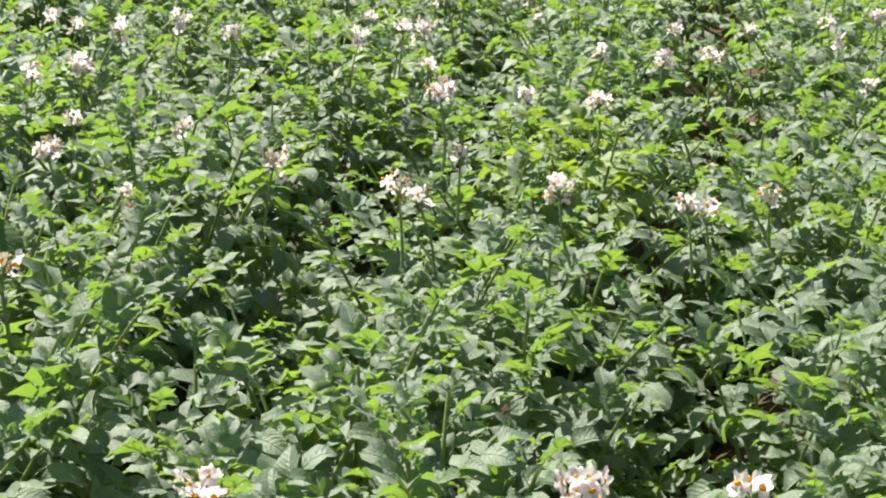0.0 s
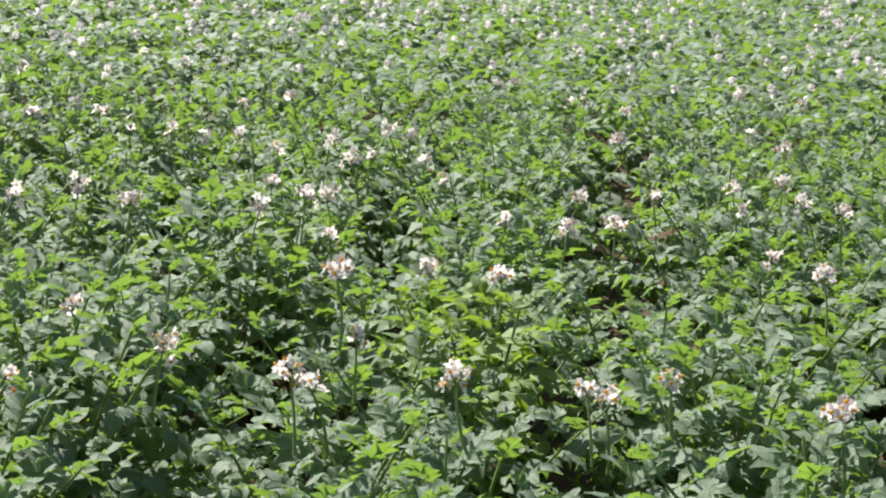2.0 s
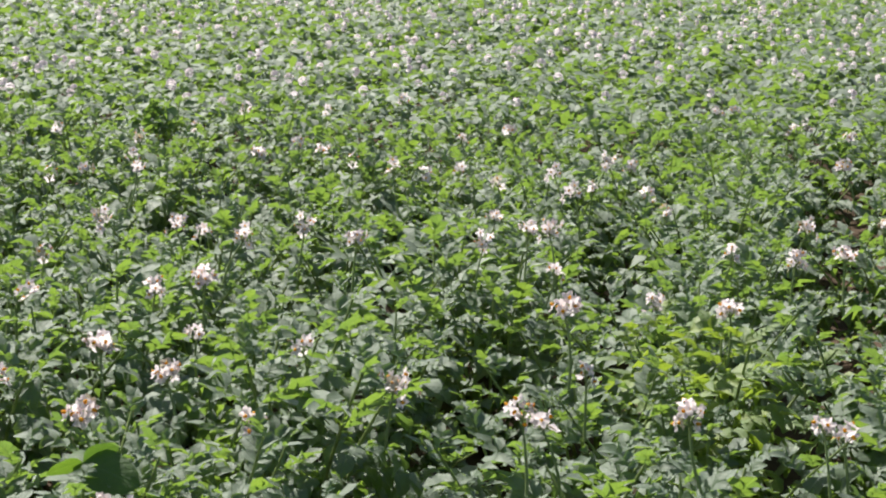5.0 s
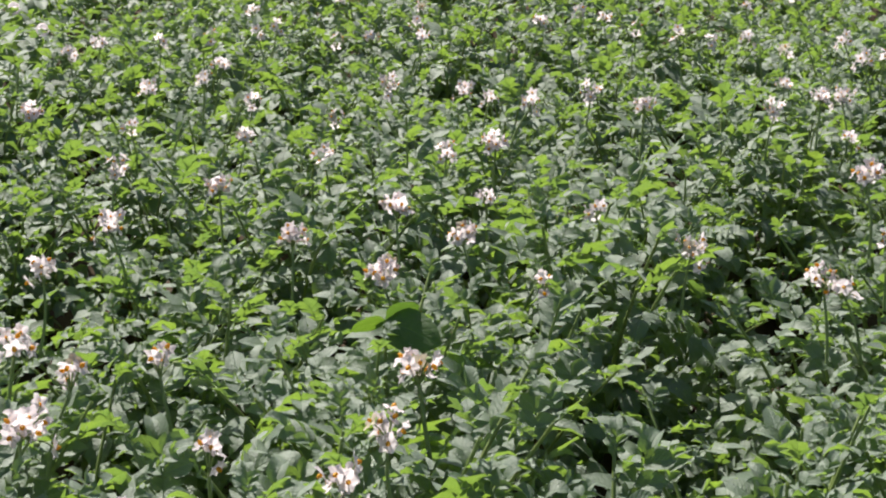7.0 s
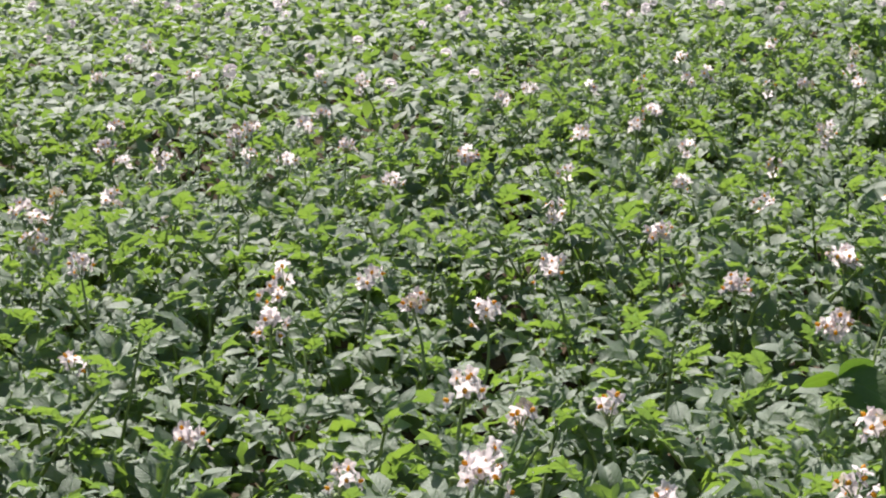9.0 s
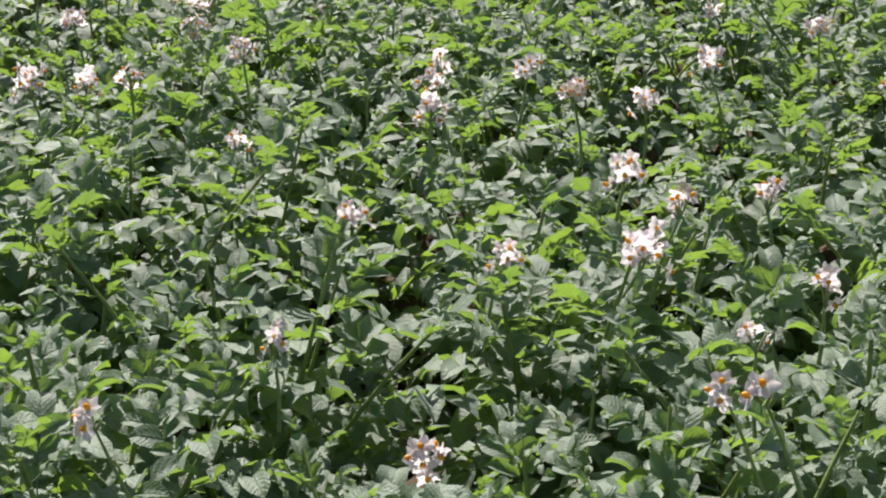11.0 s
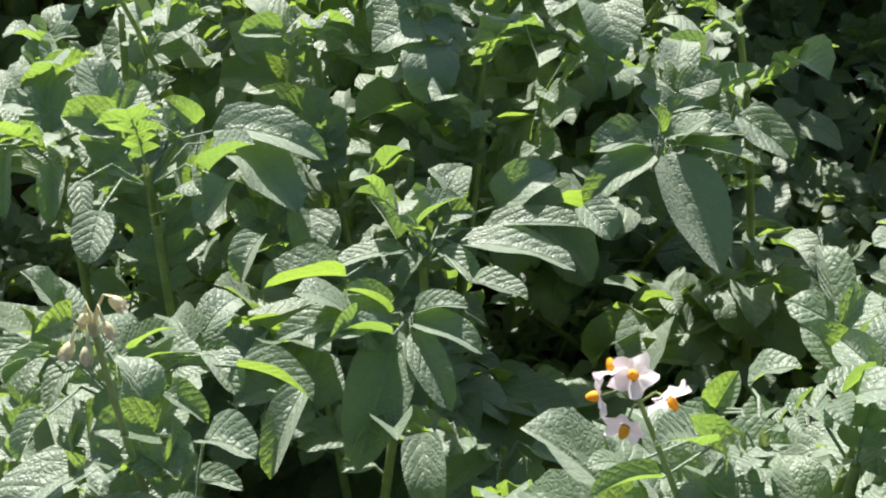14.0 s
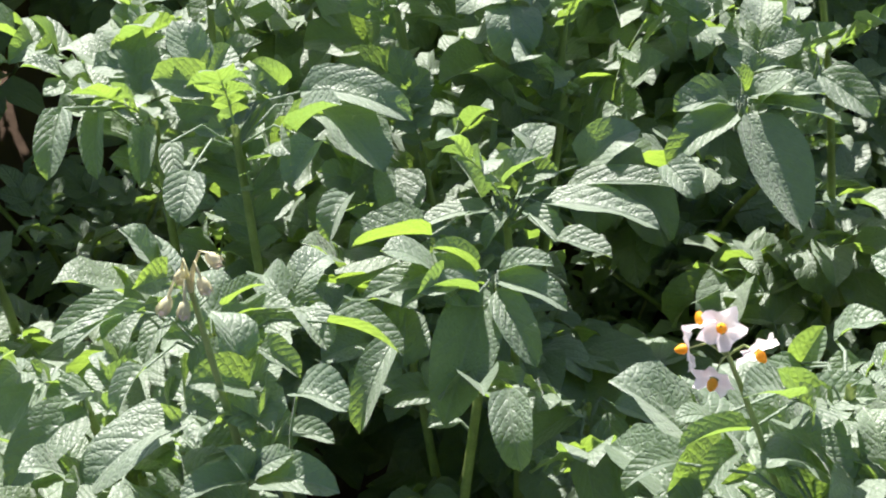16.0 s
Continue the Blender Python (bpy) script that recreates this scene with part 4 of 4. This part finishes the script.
def far_crop():
    """Leaves and blossoms of the crop beyond the plants of their own, and in the margins of the view."""
    rng = np.random.default_rng(91)
    leaf, bloom = [], []

    def scatter(d0, d1, b0, b1, per_m2, size, blooms, fine=True):
        area = math.radians(b1 - b0) / 2 * (d1 * d1 - d0 * d0)
        n = int(area * per_m2)
        d = np.sqrt(rng.uniform(d0 * d0, d1 * d1, n))
        b = np.radians(rng.uniform(b0, b1, n))
        x, y = CAMERA_SPOT[0] + d * np.sin(b), CAMERA_SPOT[1] + d * np.cos(b)
        keep = (y < far_edge(x)) & (x < right_edge(y))
        x, y = x[keep], y[keep]
        c = np.cos(row_offset(x, y) * 2 * np.pi)
        top = 0.51 + 0.045 * c + 0.05 * np.sin(x * 7.1 + 3 * np.sin(y * 5.3)) * np.sin(y * 6.7)
        z = top - np.abs(rng.normal(0, 0.07, len(x)))
        leaf.append((x, y, z, np.full(len(x), size), np.full(len(x), fine)))
        m = int(area * blooms)
        d = np.sqrt(rng.uniform(d0 * d0, d1 * d1, m))
        b = np.radians(rng.uniform(b0, b1, m))
        x, y = CAMERA_SPOT[0] + d * np.sin(b), CAMERA_SPOT[1] + d * np.cos(b)
        keep = (y < far_edge(x, 1.0)) & (x < right_edge(y) - 0.6)
        bloom.append((x[keep], y[keep], rng.uniform(0.60, 0.69, keep.sum())))

    scatter(7.4, 11, -48, -25.5, 520, 0.085, 2.8)
    scatter(9.9, 14, -27, 17, 520, 0.085, 3.6)
    scatter(11, 14, -48, -27, 420, 0.09, 2.6)
    scatter(1.3, 7, -110, -54, 400, 0.125, 2.0, False)
    scatter(7, 14, -110, -48, 110, 0.21, 2.0, False)
    scatter(1.0, 7, 21, 100, 400, 0.125, 2.0, False)
    scatter(7, 14, 17, 100, 110, 0.21, 2.0, False)
    scatter(14, 22, -48, -27, 210, 0.125, 2.6, False)
    scatter(20, 30, -30, -20, 190, 0.135, 2.8, False)
    scatter(14, 20, -27, 17, 330, 0.11, 3.4, False)
    scatter(20, 32, -20, 17, 200, 0.135, 3.2, False)
    scatter(32, 60, -18, 17, 54, 0.245, 2.4, False)
    scatter(60, 100, -2, 17, 22, 0.385, 2.0, False)

    x, y, z, size, fine = (np.concatenate(a) for a in zip(*leaf))
    n = len(x)
    proto = [leaflet(1.0, 0.68, rng.uniform(0.1, 0.6), rng.uniform(0.3, 1.2), 0.2, 0.03, 2 if i < 6 else 1, 2, rng) for i in range(12)]
    s = Shape()
    kind = rng.integers(0, 6, n) + np.where(fine, 0, 6)
    for k in range(12):
        v, f, uv = proto[k]
        w = kind == k
        cnt = int(w.sum())
        turn = rng.uniform(0, 2 * np.pi, cnt)
        rise = rng.normal(-0.1, 0.42, cnt)
        lean = rng.normal(0, 0.38, cnt)
        cy, sy = np.cos(lean), np.sin(lean)
        cx, sx = np.cos(rise), np.sin(rise)
        cz, sz = np.cos(turn), np.sin(turn)
        p = v[None] * (size[w] * rng.uniform(0.7, 1.15, cnt))[:, None, None]
        X, Y, Z = p[..., 0], p[..., 1], p[..., 2]
        X, Z = X * cy[:, None] + Z * sy[:, None], -X * sy[:, None] + Z * cy[:, None]
        Y, Z = Y * cx[:, None] - Z * sx[:, None], Y * sx[:, None] + Z * cx[:, None]
        X, Y = X * cz[:, None] - Y * sz[:, None], X * sz[:, None] + Y * cz[:, None]
        P = np.stack([X + x[w][:, None], Y + y[w][:, None], Z + z[w][:, None]], -1).reshape(-1, 3)
        F = (f[None] + (np.arange(cnt) * len(v))[:, None, None]).reshape(-1, 4)
        s.add(P, F, np.tile(uv, (cnt, 1)))
    ob = new("potato_crop", s.mesh("potato_crop", M_LEAF))
    tagged(ob, "distant potato crop, a dense sheet of green leaves", "potato crop", kind="stuff")

    x, y, z = (np.concatenate(a) for a in zip(*bloom))
    s = Shape()
    petal = leaflet(0.027, 0.025, 0.1, 0.3, 0.0, 0.0, 1, 2, rng)
    head = Shape()
    for i in range(9):
        d = Vector((rng.normal(), rng.normal(), rng.normal() + 0.4)).normalized()
        along = d.cross(Vector((rng.normal(), rng.normal(), rng.normal()))).normalized()
        head.add(*petal[:2], petal[2], 0, axes_at(d * 0.017 - along * 0.013, along, d))
    hv, hf, huv, _ = head.arrays()
    cnt = len(x)
    turn = rng.uniform(0, 2 * np.pi, cnt)
    size = rng.uniform(1.05, 1.5, cnt)
    cz, sz = (np.cos(turn) * size)[:, None], (np.sin(turn) * size)[:, None]
    P = np.stack([hv[None, :, 0] * cz - hv[None, :, 1] * sz + x[:, None], hv[None, :, 0] * sz + hv[None, :, 1] * cz + y[:, None],
                  hv[None, :, 2] * size[:, None] + z[:, None]], -1).reshape(-1, 3)
    s.add(P, (hf[None] + (np.arange(cnt) * len(hv))[:, None, None]).reshape(-1, 4), np.tile(huv, (cnt, 1)))
    ob = new("potato_blossom", s.mesh("potato_blossom", M_PETAL))
    tagged(ob, "distant white potato blossoms scattered over the crop", "blossoms", kind="stuff")


far_crop()

# ---------------------------------------------------------------- a broad-leaved weed among the rows


def broad_leaf_weed(x, y, z):
    rng = np.random.default_rng(55)
    plant = new("broadleaf_weed")
    g = base_height(x, y)
    plant.matrix_basis = Matrix.Translation((x, y, g))
    h = z - g
    line = shoot_curve((0.02, 0.03, 0), (0, 0, h - 0.03), rng)
    part("stem", stem_shape(line, rng, 0.006).mesh("stem", M_STEM), plant)
    for along, up, size, wide in (((0.92, -0.25, -0.2), (-0.1, -0.6, 0.6), 0.12, 0.088), ((-0.85, -0.3, -0.15), (0.1, 0.75, 0.6), 0.07, 0.045),
                                  ((0.55, 0.3, 0.3), (-0.1, 0.85, 0.45), 0.07, 0.05), ((-0.1, 0.9, 0.1), (0, -0.3, 1), 0.1, 0.07)):
        s = Shape()
        v, f, uv = leaflet(size, wide, 0.25, 0.5, 0.3, 0.02, 6, 8, rng)
        s.add(v, f, uv, 0, axes_at((0, 0, h - 0.03), along, up))
        part("leaf", s.mesh("leaf", M_BROAD), plant)
    tagged(plant, "single broad-leaved green weed standing among the potato plants", "weed")


broad_leaf_weed(-1.08, 3.23, 0.60)

# ---------------------------------------------------------------- the field's far edge


def edge_weed(x, y, wide, tall, seed):
    """A bushy weed at the field's end: several stems with leaves all round."""
    rng = np.random.default_rng(seed)
    plant = new("bushy_weed")
    plant.matrix_basis = Matrix.Translation((x, y, 0))
    for i in range(7):
        a = rng.uniform(0, 6.28)
        r = wide / 2 * math.sqrt(rng.uniform(0, 1))
        tip = (math.cos(a) * r, math.sin(a) * r, tall * rng.uniform(0.75, 1.0) * (1 - 0.35 * (2 * r / wide) ** 2))
        line = shoot_curve((tip[0] * 0.2, tip[1] * 0.2, 0), tip, rng, 6)
        part("stem", stem_shape(line, rng, 0.008).mesh("stem", M_STEM), plant)
        s = Shape()
        for k in range(70):
            f = rng.uniform(0.25, 1.0) * 5
            j = min(int(f), 4)
            p = line[j] + (line[j + 1] - line[j]) * (f - j) + rng.normal(0, 0.05, 3)
            v, f4, uv = leaflet(rng.uniform(0.08, 0.15), rng.uniform(0.04, 0.08), 0.2, 0.7, 0.1, 0.02, 2, 2, rng)
            s.add(v, f4, uv, 0, axes_at(p, (rng.normal(), rng.normal(), rng.normal() * 0.5), (rng.normal() * 0.4, rng.normal() * 0.4, 1)))
        part("foliage", s.mesh("foliage", M_WEED), plant)
    tagged(plant, "bushy bright green weed at the edge of the potato field", "weed", "weeds at the field edge")


for i, (x, y, wide, tall) in enumerate(((-3.0, 41.0, 1.3, 1.0), (-2.45, 41.8, 0.8, 0.85), (-6.0, 35.6, 1.0, 0.9), (-6.9, 34.2, 0.8, 0.9),
                                        (-5.5, 36.4, 0.8, 0.9), (2.6, 52.6, 0.9, 0.85), (15.0, 80.0, 2.2, 1.5), (13.2, 75.0, 1.6, 1.2))):
    edge_weed(x, y, wide, tall, 600 + i)


def verge():
    """Tufts of dry grass beyond the crop's right border and in a thin line along its far end."""
    rng = np.random.default_rng(66)
    s = Shape()
    n = 1700
    y = rng.uniform(48, 130, n)
    x = right_edge(y) + np.abs(rng.normal(0.3, 5.0, n))
    n2 = 900
    x2 = rng.uniform(-9, 12, n2)
    y2 = far_edge(x2) + rng.uniform(0.0, 1.4, n2)
    x, y = np.concatenate([x, x2]), np.concatenate([y, y2])
    for px, py in zip(x, y):
        for _ in range(5):
            v, f, uv = leaflet(rng.uniform(0.3, 0.6), rng.uniform(0.03, 0.06), 0.1, 0.9, 0.0, 0.0, 1, 2, rng)
            s.add(v, f, uv, 0, axes_at((px + rng.normal(0, 0.12), py + rng.normal(0, 0.12), 0), (rng.normal() * 0.5, rng.normal() * 0.5, 1), (rng.normal(), rng.normal(), 0.2)))
    tagged(new("dry_grass", s.mesh("dry_grass", M_GRASS)), "olive dry grass on the verge beside the potato field", "grass", kind="stuff")


verge()
